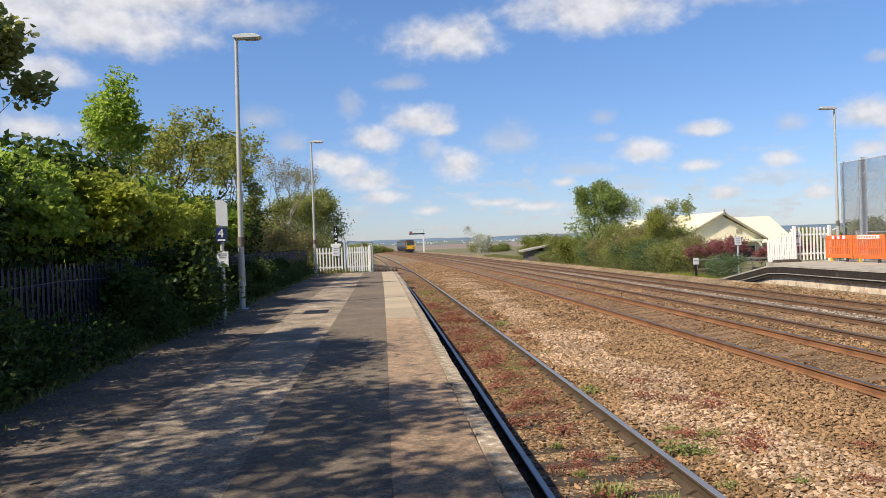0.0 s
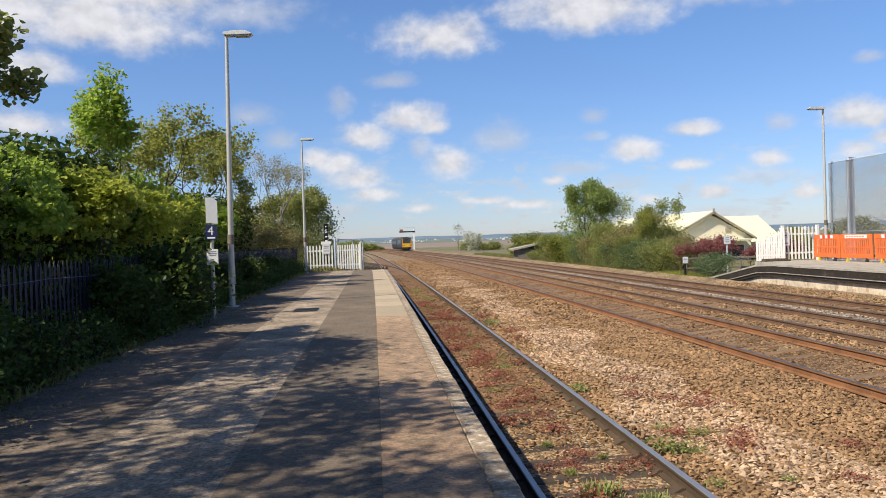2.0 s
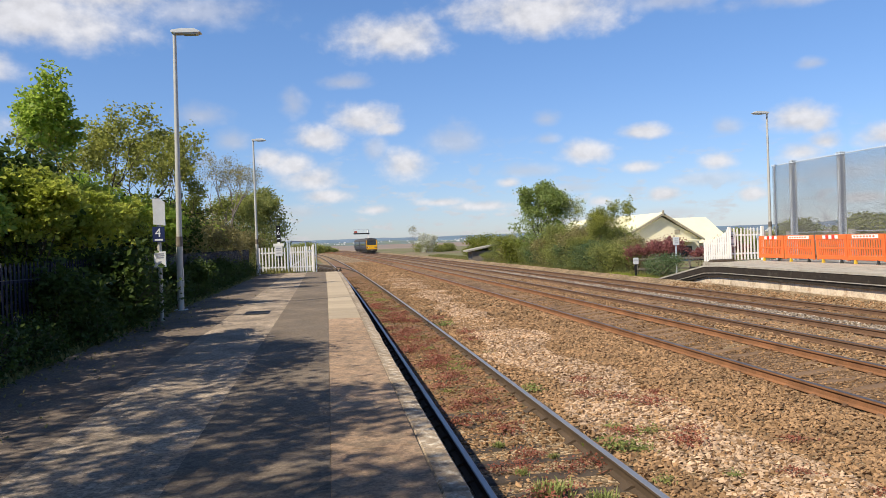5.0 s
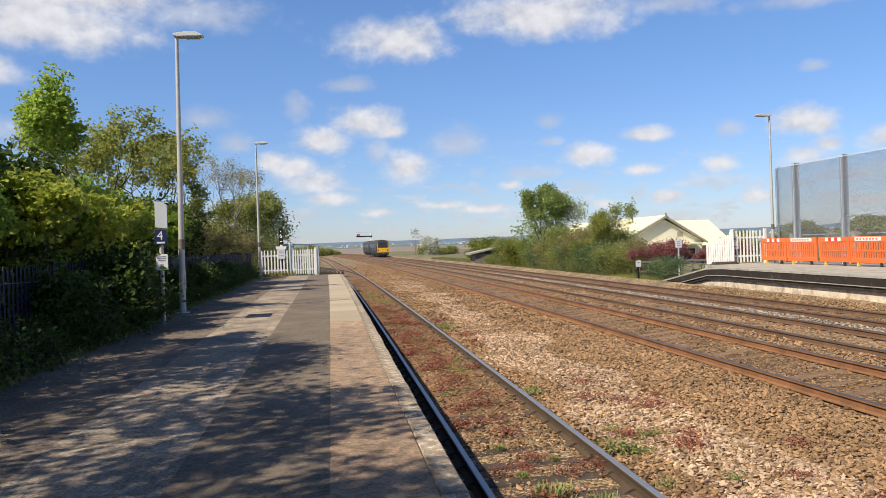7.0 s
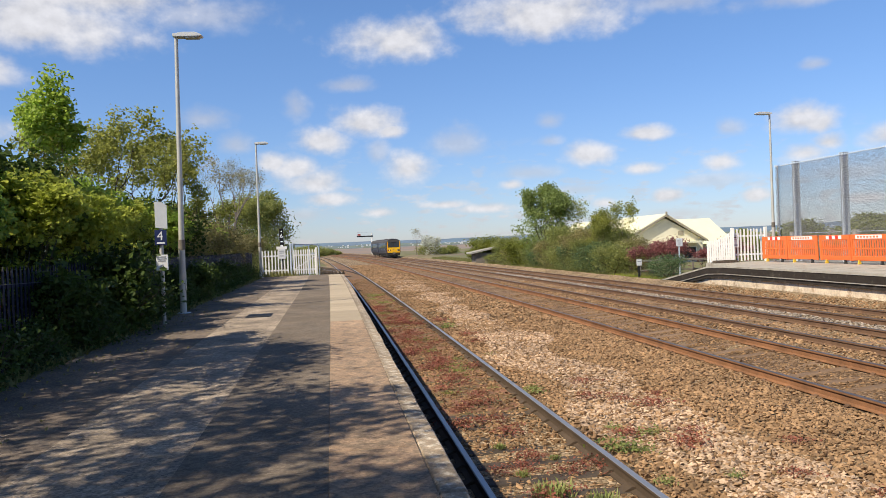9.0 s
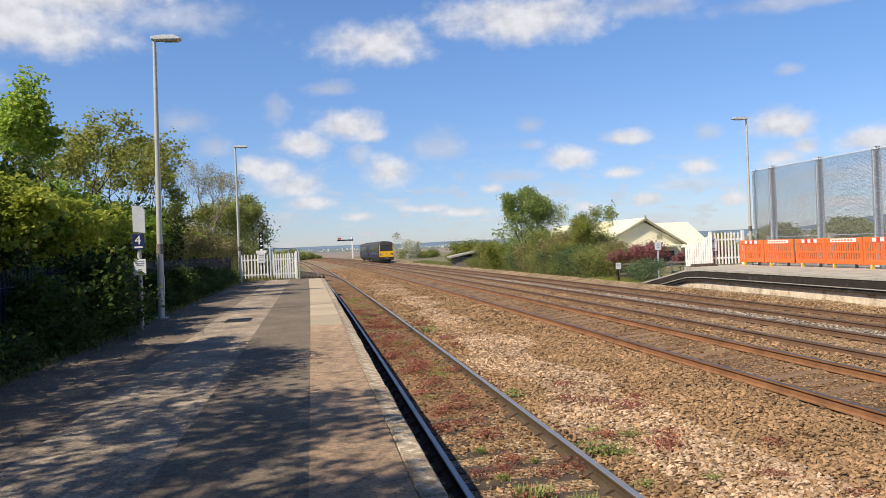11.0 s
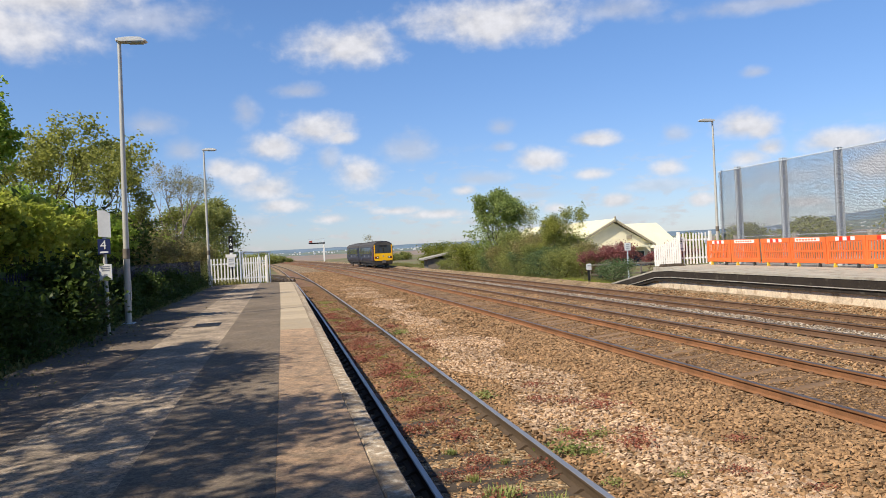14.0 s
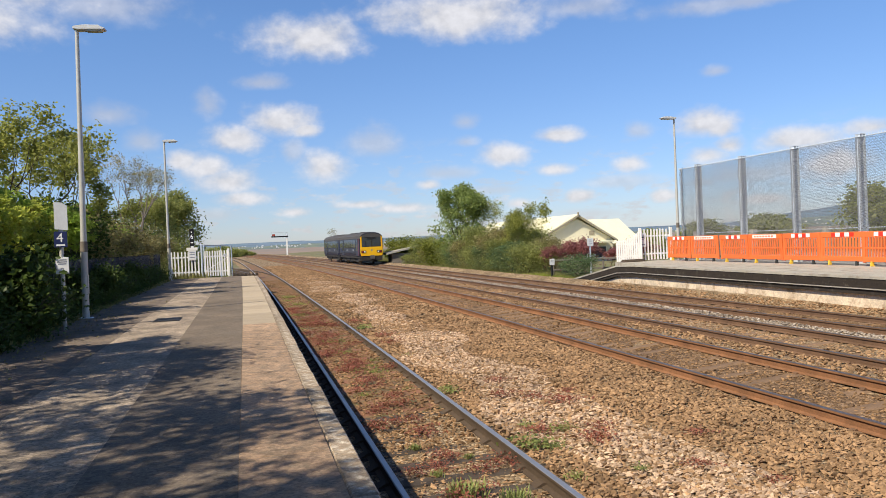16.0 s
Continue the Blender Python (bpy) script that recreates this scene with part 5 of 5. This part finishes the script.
# ---- white gate on the far platform ----
along([(17.35, -1.2), (17.35, 0.0), (30, 0.0), (30, -1.2)], 31.6, 34.3, lambda y: 0.012, "landing", M_CONC, "level landing behind the ramp")
fg = thing("picket_gate", "tall white picket gate at the far platform ramp", "gate", pose(19.15, 34.0, 0.02, 0, 0, -2))
picket_panel(fg, 1.62, 1.58, 10)
for x in (-0.04, 1.64):
    part("post", box(x - 0.07, -0.05, -0.02, x + 0.07, 0.06, 1.64, 0.01), M_WHITE, fg)
part("latch_box", box(1.3, -0.05, 1.05, 1.5, -0.015, 1.2, 0.004), M_GALV, fg)
fgs = thing("prohibition_sign", "white notice with a round red-edged prohibition symbol", "sign", pose(19.2, 33.96, 0.0, 0, 0, -2))
pn = part("panel", box(-0.18, -0.03, 0.72, 0.2, -0.015, 1.4, 0.004), M_SIGNW, fgs)
part("ring", tube((0.01, -0.034, 1.2), (0.01, -0.03, 1.2), 0.12, 0.12, 20), M_BLACK, pn)
part("disc", tube((0.01, -0.037, 1.2), (0.01, -0.033, 1.2), 0.105, 0.105, 20), M_SIGNW, pn)
part("figure_bar", box(-0.05, -0.04, 1.17, 0.07, -0.036, 1.23), M_BLACK, pn)
part("line_of_print", box(-0.1, -0.034, 0.8, 0.12, -0.03, 0.86), M_BAR, pn)
bd = thing("board_fence", "white board fence with a swept top beside the gate", "fence", pose(17.9, 34.22, 0.04, 0, 0, -18))
for i in range(12):
    u = i / 11
    h = 1.04 + 0.5 * max(0, u - 0.2) ** 1.6 / 0.7
    part("board", prism([(-0.045, 0), (0.045, 0), (0.045, h - 0.02), (0, h), (-0.045, h - 0.02)], -0.012, 0.012), M_WHITE, bd, at=pose(0.05 + i * 0.106, 0, 0, 0, 0, 0))
for z in (0.25, 0.85):
    part("rail", box(0, 0.013, z - 0.04, 1.25, 0.05, z + 0.04), M_WHITE, bd)
guard2 = thing("trespass_guard", "dark ridged guard strip at the fence foot", "guard", pose(17.95, 33.75, 0.02))
for i in range(8):
    piece("guard_strip", GUARD_SHORT, guard2, pose(0.08 + i * 0.15, 0, 0))
part("bed", box(0, -0.2, -0.004, 1.25, 0.2, 0.03), M_SLEEPER, guard2)

# small trackside notices and a rail
tn = thing("trackside_notice", "small white notice on a dark post by the track", "sign", pose(16.95, 40.2, -1.05))
part("post", box(-0.05, -0.04, 0, 0.05, 0.04, 1.0, 0.005), M_BLACK, tn)
part("panel", box(-0.15, -0.06, 0.85, 0.15, -0.04, 1.2, 0.004), M_SIGNW, tn)
part("line_of_print", box(-0.1, -0.064, 1.06, 0.1, -0.06, 1.1), M_BAR, tn)
tn2 = thing("trackside_notice", "white notice board among red shrubs", "sign", pose(19.36, 40.2, -0.72))
part("post", box(-0.03, -0.03, -0.3, 0.03, 0.03, 1.5), M_GALV, tn2)
part("panel", box(-0.19, -0.05, 1.5, 0.19, -0.03, 1.95, 0.004), M_SIGNW, tn2)
for z in (1.85, 1.74, 1.63):
    part("line_of_print", box(-0.1, -0.054, z - 0.015, 0.1, -0.05, z + 0.015), M_BAR, tn2.children[-1])
fr = thing("post_and_rail_fence", "weathered wooden post and rail fence before red shrubs", "fence", pose(17.6, 41.6, -1.0, 0, 0, -12))
for i in range(4):
    part("post", box(i * 1.5 - 0.05, -0.05, 0, i * 1.5 + 0.05, 0.05, 1.15, 0.01), M_BARK_PALE, fr)
for z in (0.45, 1.0):
    part("rail", box(-0.1, -0.085, z - 0.05, 4.7, -0.05, z + 0.05, 0.01), M_BARK_PALE, fr)


# ---- bungalow and hut ----
house = thing("bungalow", "cream bungalow with cream sheet roofs behind the hedge", "house", pose(28.6, 62.0, -1.6))
part("wall", box(-3.9, 0, 0, 3.4, 9, 2.6), M_CREAM, house)
part("gable", prism([(-3.9, 2.6), (3.4, 2.6), (0.0, 4.5)], 0.0, 0.25), M_CREAM, house)
part("roof", prism([(-4.3, 2.45), (0, 4.72), (3.75, 2.42), (3.75, 2.56), (0, 4.88), (-4.3, 2.6)], -0.35, 9.3), M_CREAMROOF, house, "cream sheet roof")
for a, b in (((-4.3, 2.36), (0, 4.64)), ((0, 4.64), (3.75, 2.32))):
    part("barge_board", prism([a, b, (b[0], b[1] + 0.16), (a[0], a[1] + 0.16)], -0.40, -0.36), M_BARGE, house)
part("finial", box(-0.06, -0.45, 4.6, 0.06, -0.3, 5.05), M_BARGE, house)
vent = part("vent", box(1.15, -0.05, 3.0, 1.65, -0.004, 3.35), M_BARGE, house)
part("awning", prism([(-3.2, 2.15), (2.8, 2.3), (2.8, 2.45), (-3.2, 2.3)], -1.4, -0.02), M_CREAMROOF, house)
for x in (-2.4, 0.3, 2.2):
    w = part("window", box(x - 0.6, -0.06, 0.9, x + 0.6, -0.004, 2.0), M_WHITE, house)
    part("pane", box(x - 0.52, -0.075, 0.98, x + 0.52, -0.06, 1.92), M_TGLASS, w)
ann = thing("annexe", "cream outbuilding with a hipped cream roof beside the bungalow", "house", pose(33.0, 65.5, -1.6))
part("wall", box(-4.5, 0, 0, 3.2, 6, 2.2), M_CREAM, ann)
rf = bmesh.new()
vs = [rf.verts.new(p) for p in ((-5.2, -0.4, 2.1), (3.9, -0.4, 2.1), (3.9, 6.4, 2.1), (-5.2, 6.4, 2.1), (-4.2, 3, 4.5), (3.1, 3, 4.5))]
for q in ((0, 1, 5, 4), (1, 2, 5), (2, 3, 4, 5), (3, 0, 4), (3, 2, 1, 0)):
    rf.faces.new([vs[i] for i in q])
bmesh.ops.recalc_face_normals(rf, faces=rf.faces[:])
part("roof", rf, M_CREAMROOF, ann)
ann2 = thing("annexe", "cream low building with a pitched roof behind the hedge", "house", pose(25.2, 66.5, -1.6))
part("wall", box(-2.5, 0, 0, 3, 6, 2.6), M_CREAM, ann2)
part("roof", prism([(-3.0, 2.5), (3.2, 2.5), (2.4, 4.75), (-1.2, 4.55)], -0.3, 6.3), M_CREAMROOF, ann2)
hut = thing("trackside_hut", "low hut with a pale sloping felt roof", "hut", pose(17.8, 84.0, -1.5, 0, 0, -4))
part("wall", box(-1.7, 0, 0, 1.9, 4, 1.7), M_BARK_PALE, hut)
part("roof", prism([(-2.3, 1.6), (2.2, 2.5), (2.2, 2.65), (-2.3, 1.78)], -0.3, 4.3), M_FELT, hut)

# ---- signal gantry ----
sg = thing("signal_gantry", "white cantilever signal gantry over the far track", "signal", pose(12.75, 240, -1.3))
part("mast", box(-0.22, -0.22, 0, 0.22, 0.22, 6.9, 0.02), M_WHITE, sg)
part("arm", box(-4.6, -0.3, 5.75, 0.4, 0.3, 6.15), M_BLACK, sg)
for x in (-4.5, -3.0, -1.5, 0.0):
    part("rail_post", box(x - 0.05, -0.3, 6.15, x + 0.05, -0.2, 7.3), M_GALV, sg)
part("hand_rail", box(-4.6, -0.32, 7.2, 0.4, -0.22, 7.32), M_GALV, sg)
part("signal_head", box(-4.4, -0.5, 6.2, -3.5, -0.3, 6.75), M_SIGNALBOX, sg, "dull red signal box")

# ---- two-car diesel railcar ----
def carriage(cab, label):
    """Bus-bodied four-wheel coach, 15.5 m long; its front looks to local -y; z = 0 on the rails."""
    t = thing("rail_carriage", label, "train", group="railcar train")
    L = 7.7
    prof = [(-1.3, 0.95), (-1.35, 1.3), (-1.35, 2.95), (-1.28, 3.25), (-0.95, 3.5), (-0.4, 3.64), (0.4, 3.64), (0.95, 3.5), (1.28, 3.25), (1.35, 2.95), (1.35, 1.3), (1.3, 0.95)]
    body = bmesh.new()
    rings = []
    for y, s, dz in ((-L, 0.94, 0), (-L + 0.12, 0.985, 0), (-L + 0.4, 1, 0), (L - 0.2, 1, 0), (L, 0.97, 0)):
        rings.append([body.verts.new((x * s, y, 0.95 + (z - 0.95) * (0.985 if s < 0.95 else 1))) for x, z in prof])
    for a, b in zip(rings, rings[1:]):
        for i in range(len(prof)):
            j = (i + 1) % len(prof)
            f = body.faces.new((a[i], a[j], b[j], b[i]))
            f.material_index = 1 if 2 <= i <= 8 else 0
    body.faces.new(rings[0]), body.faces.new(rings[-1][::-1])
    bmesh.ops.recalc_face_normals(body, faces=body.faces[:])
    part("body", body, [M_TBLUE, M_TROOF], t)
    for side in (-1, 1):
        for y0, y1 in ((-5.0, -3.4), (-3.25, -1.65), (-1.5, 0.1), (0.25, 1.85), (2.0, 3.6), (5.4, 6.9)):
            part("window", box(side * 1.345, y0, 1.95, side * 1.372, y1, 2.85, 0.01), M_TGLASS, t)
        for y0 in (-6.7, 3.9):
            d = part("door", box(side * 1.345, y0, 1.0, side * 1.375, y0 + 1.3, 2.95, 0.01), M_TPANEL, t)
            for k in (0, 1):
                part("door_glass", box(side * 1.37, y0 + 0.1 + k * 0.6, 1.6, side * 1.386, y0 + 0.58 + k * 0.6, 2.8), M_TGLASS, d)
        if cab:
            part("cab_door", box(side * 1.345, -7.45, 1.0, side * 1.374, -6.85, 2.95, 0.01), M_PLUM, t, "dull plum cab door")
        part("stripe", box(side * 1.352, -4.9, 1.42, side * 1.36, 3.6, 1.5), M_TPANEL, t)
        for y in (-3.8, 0.8):
            part("emblem", box(side * 1.352, y, 1.55, side * 1.362, y + 0.9, 1.75), M_BAR, t)
        part("sole_bar", box(side * 1.1, -L + 0.2, 0.72, side * 1.27, L - 0.2, 0.97), M_TUNDER, t)
    if cab:
        F = -L
        # yellow end with dark wrap-round screen
        part("front_panel", prism([(-1.2, 0.98), (1.2, 0.98), (1.26, 1.35), (1.26, 1.98), (-1.26, 1.98), (-1.26, 1.35)], F - 0.09, F + 0.02), M_TYELLOW, t, "yellow warning panel")
        for s in (-1, 1):
            part("front_pillar", prism([(s * 1.1, 1.98), (s * 1.26, 1.98), (s * 1.24, 3.05), (s * 1.1, 3.2)], F - 0.09, F + 0.02), M_TYELLOW, t)
        part("front_header", prism([(-1.1, 3.08), (1.1, 3.08), (0.98, 3.34), (0.45, 3.5), (-0.45, 3.5), (-0.98, 3.34)], F - 0.085, F + 0.02), M_TROOF, t)
        ws = part("windscreen", box(-1.1, F - 0.07, 1.98, 1.1, F + 0.02, 3.1, 0.03), M_TGLASS, t)
        part("centre_bar", box(-0.03, F - 0.1, 1.98, 0.03, F - 0.06, 3.1), M_TUNDER, ws)
        part("wiper", box(-0.7, F - 0.1, 2.05, -0.66, F - 0.075, 2.7), M_BLACK, ws)
        part("destination_box", box(-0.5, F - 0.095, 2.85, 0.5, F - 0.06, 3.06), M_BLACK, ws)
        for s in (-1, 1):
            hb = part("lamp_cluster", box(s * 0.62, F - 0.115, 1.3, s * 1.16, F - 0.085, 1.58, 0.01), M_BLACK, t)
            for x, mm in ((0.78, M_HEAD), (1.02, M_TAIL)):
                part("headlight" if mm is M_HEAD else "tail_light", tube((s * x, F - 0.13, 1.44), (s * x, F - 0.11, 1.44), 0.075, 0.075, 14), mm, hb)
        part("crest", box(-0.09, F - 0.1, 1.5, 0.09, F - 0.088, 1.72), M_BARGE, t)
        part("valance", prism([(-1.2, 0.45), (1.2, 0.45), (1.25, 0.97), (-1.25, 0.97)], F - 0.06, F + 0.3), M_TUNDER, t)
        cp = part("coupler", box(-0.2, F - 0.55, 0.7, 0.2, F - 0.05, 1.0, 0.04), M_TUNDER, t)
        part("coupler_face", box(-0.25, F - 0.62, 0.65, 0.25, F - 0.55, 1.05, 0.02), M_STEEL, cp)
    part("engine", box(-1.1, -3.3, 0.3, 1.1, 0.5, 0.8, 0.06), M_TUNDER, t)
    part("fuel_tank", box(-1.12, 0.9, 0.35, 1.12, 3.3, 0.8, 0.08), M_TUNDER, t)
    for y in (-4.5, 4.5):
        for s in (-1, 1):
            part("axle_frame", prism([(s * 0.92, 0.25), (s * 1.08, 0.25), (s * 1.08, 0.8), (s * 0.92, 0.8)], y - 0.9, y + 0.9), M_TUNDER, t)
    part("battery_box", box(-1.1, 5.6, 0.4, 1.1, 6.9, 0.8, 0.05), M_TUNDER, t)
    part("step_board", box(-1.2, -7.0, 0.4, 1.2, -5.6, 0.8, 0.05), M_TUNDER, t)
    for i in range(3):
        part("roof_vent", box(-0.5, -4.5 + i * 3.6, 3.62, 0.5, -3.7 + i * 3.6, 3.72, 0.02), M_TROOF, t)
    for y in (-4.5, 4.5):
        ws = part("wheelset", tube((-0.8, 0, 0), (0.8, 0, 0), 0.08, 0.08, 8), M_STEEL, t, at=pose(0, y, 0.42))
        for s in (-1, 1):
            part("wheel", tube((s * 0.68, 0, 0), (s * 0.82, 0, 0), 0.44, 0.42, 20), M_STEEL, ws)
    return t


M_HEAD = material("headlight_glass", (0.9, 0.9, 0.8), 0.2, var=0.02, bump=0)
M_HEAD.node_tree.nodes["Principled BSDF"].inputs["Emission Color"].default_value = (1, 0.95, 0.75, 1)
M_HEAD.node_tree.nodes["Principled BSDF"].inputs["Emission Strength"].default_value = 0.45
M_TAIL = material("tail_glass", (0.35, 0.02, 0.02), 0.3, var=0.02, bump=0)
lead_car = carriage(True, "dark blue railcar coach with a yellow front end")
rear_car = carriage(False, "dark blue railcar coach coupled behind the leading one")


def nose(t):
    """How far off the train's front stands at t seconds."""
    return 223.9 - 8.54 * t - 0.011 * t * t


def motions():
    track_x, wheel_r = 14.65, 0.42
    times = [i * 0.5 for i in range(33)]
    for car, back in ((lead_car, 7.8), (rear_car, 23.5)):
        rows = []
        for t in times:
            y = nose(t) + back
            a = math.degrees(math.atan2(curve(y + 4.5) - curve(y - 4.5), 9.0))
            rows.append((t, pose(track_x + curve(y), y, Z_RAIL, 0, 0, -a)))
        walk(car, rows)
        for w in [o for o in car.children if o.name.startswith("wheelset")]:
            y0 = w.location.y
            rows = []
            for f in range(481):
                t = f / 30
                rows.append((t, pose(0, y0, 0.42, math.degrees((223.9 - nose(t)) / wheel_r), 0, 0)))
            walk(w, rows)
    # crowns that stir in the wind
    for n, (plant, lean) in enumerate(((maple, 0.7), (overhang, 0.6), (thorn_a, 0.3), (thorn_b, 0.3))):
        crown = [o for o in plant.children if o.name.startswith("crown")][0]
        walk(crown, [(t, pose(0, 0, 0, lean * 0.4 * math.sin(t * 2.3 + n), lean * math.sin(t * 3.1 + n * 1.7), 0)) for t in [i * 0.25 for i in range(65)]])

# ---- weeds ----
def weed(name, label, at, mat, n, h, w, size, seed, blade=False):
    """A tuft of leaves or blades rising from one root."""
    r = random.Random(seed)
    t = thing(name, label, "weed", at, "weeds")
    if blade:
        bm = bmesh.new()
        for i in range(n):
            a, s = r.uniform(0, 6.283), r.uniform(0.5, 1)
            bx, by = r.gauss(0, w * 0.25), r.gauss(0, w * 0.25)
            ox, oy = math.cos(a) * w * 0.35 * s, math.sin(a) * w * 0.35 * s
            px, py = -math.sin(a) * size * 0.12, math.cos(a) * size * 0.12
            hz = h * r.uniform(0.5, 1)
            v = [bm.verts.new(p) for p in ((bx - px, by - py, 0), (bx + px, by + py, 0), (bx + ox * 0.5 + px, by + oy * 0.5 + py, hz * 0.7),
                                           (bx + ox * 0.5 - px, by + oy * 0.5 - py, hz * 0.7), (bx + ox, by + oy, hz))]
            bm.faces.new(v[:4]), bm.faces.new((v[3], v[2], v[4]))
        part("tuft", bm, mat, t)
    else:
        pts = [(r.gauss(0, w * 0.32), r.gauss(0, w * 0.32), abs(r.gauss(0, h * 0.5)) + 0.01) for i in range(n)]
        v, f = leaves(pts, size, seed, 0.6)
        me = bpy.data.meshes.new("foliage")
        me.from_pydata(v, [], f)
        me.materials.append(mat)
        new("foliage", me).parent = t
    return t


wr = random.Random(77)
red_weed = weed("red_weed", "low reddish weed growing in ballast", pose(4.17, 8.5, Z_BED + 0.06), L_WEEDRED, 190, 0.1, 0.42, 0.035, 1)
green_weed = weed("green_weed", "green leafy weed beside the rail", pose(3.31, 8.5, Z_BED + 0.05), L_GRASS, 150, 0.13, 0.36, 0.05, 2)
tuft = weed("grass_tuft", "yellow-green grass tuft between the rails", pose(2.1, 7.15, Z_BED + 0.0), L_GRASS, 120, 0.2, 0.34, 0.07, 3, True)
moss = weed("moss_patch", "dull green moss and weed on ballast", pose(2.2, 14.5, Z_BED), L_OLIVE, 120, 0.05, 0.4, 0.045, 4)


def sow(src, x, y, s, dz=0.04):
    copy_thing(src, pose(x + curve(y), y, (max(bed_height(x, y), soil_height(x, y)) if 1.54 < x < 2.88 else bed_height(x, y)) + dz * 0.5, 0, 0, wr.uniform(0, 360))).scale = (s, s, s * wr.uniform(0.7, 1.1))


for i in range(115):
    y = 4.8 + 26 * wr.random() ** 1.25
    sow(red_weed, wr.gauss(2.05, 0.33) if wr.random() < 0.8 else wr.uniform(1.7, 2.8), y, wr.uniform(0.5, 1.1))
for x, y, s in ((4.4, 8.9, 0.8), (4.57, 10.4, 1.15), (4.3, 10.9, 0.8), (5.3, 8.1, 0.7), (3.7, 9.1, 0.8), (4.1, 8.25, 0.9), (3.9, 11.3, 0.9), (4.6, 7.0, 0.7), (3.4, 6.2, 0.6), (4.2, 12.4, 0.9), (3.5, 18.5, 1.2), (3.6, 20, 1.3), (3.4, 24, 1.4), (5.0, 6.3, 0.6), (3.6, 9.2, 0.6), (4.9, 11.0, 0.7)):
    sow(red_weed, x, y, s)
for x, y, s in ((3.5, 8.3, 0.7), (3.6, 9.4, 0.5), (3.25, 12.0, 0.8), (3.3, 12.3, 0.6), (3.3, 7.2, 0.5), (3.4, 22, 1.2), (4.0, 7.1, 0.4), (3.9, 9.0, 0.7)):
    sow(green_weed, x, y, s)
for x, y, s in ((2.0, 9.0, 0.4), (2.45, 6.7, 0.8), (2.0, 7.9, 0.35), (2.5, 8.4, 0.3)):
    sow(tuft, x, y, s)
for i in range(26):
    y = 10.5 + 30 * wr.random()
    sow(moss, wr.uniform(1.65, 2.8), y, wr.uniform(0.4, 1.0), 0)
for x, y, s in ((2.2, 17.5, 1.0), (2.3, 19.5, 1.1), (2.1, 24, 1.3), (2.0, 28, 1.4), (2.3, 33, 1.4), (2.2, 38, 1.5), (2.5, 15.3, 0.7), (3.5, 16.5, 0.7), (1.9, 12.4, 0.6)):
    sow(moss, x, y, s, 0)

# grass verge below the hedge and beyond the gate
def verge(name, label, n, place, h, seed, mat=None):
    r = random.Random(seed)
    bm_v, bm_f = [], []
    for i in range(n):
        x, y, z = place(r)
        a, hh = r.uniform(0, 6.283), h * r.uniform(0.4, 1.2)
        px, py = math.cos(a) * 0.03, math.sin(a) * 0.03
        b = len(bm_v)
        bm_v += [(x - px, y - py, z), (x + px, y + py, z), (x + r.uniform(-0.1, 0.1), y + r.uniform(-0.1, 0.1), z + hh)]
        bm_f.append((b, b + 1, b + 2))
    me = bpy.data.meshes.new(name)
    me.from_pydata(bm_v, [], bm_f)
    me.materials.append(mat or L_DRYGRASS)
    tagged(new(name, me), label, "grass", kind="stuff")


def verge_place(r):
    y = 37 + 95 * r.random() ** 1.3
    x = r.uniform(16.3, 18.6)
    return x + (y - 37) * 0.01, y, -1.15 + 0.06 * (x - 16)


verge("verge_grass", "rough grass verge below the trackside hedge", 16000, verge_place, 0.3, 3)
verge("ramp_grass", "bright yellow-green grass by the ramp foot", 1500, lambda r: (r.gauss(17.0, 0.35), r.uniform(38.0, 44.0), -1.1), 0.34, 6, L_YELLOW)
verge("gate_grass", "rough grass at the foot of the picket fence", 1800, lambda r: (r.uniform(-4.2, -1.9), r.uniform(42.1, 44.5) - r.random() * 0.4, -0.03), 0.3, 4)
verge("fence_grass", "sparse grass at the fence foot", 3500, lambda r: (-3.55 - abs(r.gauss(0, 0.28)), r.uniform(4, 41), -0.08), 0.16, 5)

# fallen leaves and crumbs on the tarmac
lit = []
for i in range(700):
    x, y = -3.6 + abs(wr.gauss(0, 0.5)), wr.uniform(4, 26)
    lit.append((x, y, 0.012))
lv, lf = leaves(lit, 0.045, 9, 3.0)
me = bpy.data.meshes.new("leaf_litter")
me.from_pydata(lv, [], lf)
me.materials.append(L_BROWN)
tagged(new("leaf_litter", me), "dry leaf litter along the platform back", "leaf litter", kind="stuff")

# ---- platform edge slabs ----
slab_w = EDGE - 0.17
SLAB = finish("slab", box(0.0, -0.595, -0.06, slab_w, 0.595, 0.006, 0.006), M_SLAB)
SLAB_PALE = finish("slab", box(0.0, -0.595, -0.06, slab_w, 0.595, 0.006, 0.006), M_SLAB_PALE)
COPE = finish("coping_stone", box(slab_w + 0.001, -0.447, -0.12, EDGE, 0.445, 0.002, 0.012), M_COPING)
y = -6.0
while y < 41.6:
    far = y > 14.6
    piece("slab", SLAB_PALE if far else SLAB, platform, pose(curve(y), y, wr.uniform(-0.002, 0.002), 0, 0, 0))
    y += 1.2
y = -6.0
while y < 41.6:
    piece("coping_stone", COPE, platform, pose(curve(y) + wr.uniform(-0.006, 0.006), y, wr.uniform(-0.004, 0.004), 0, 0, wr.uniform(-0.3, 0.3)))
    y += 0.9

motions()
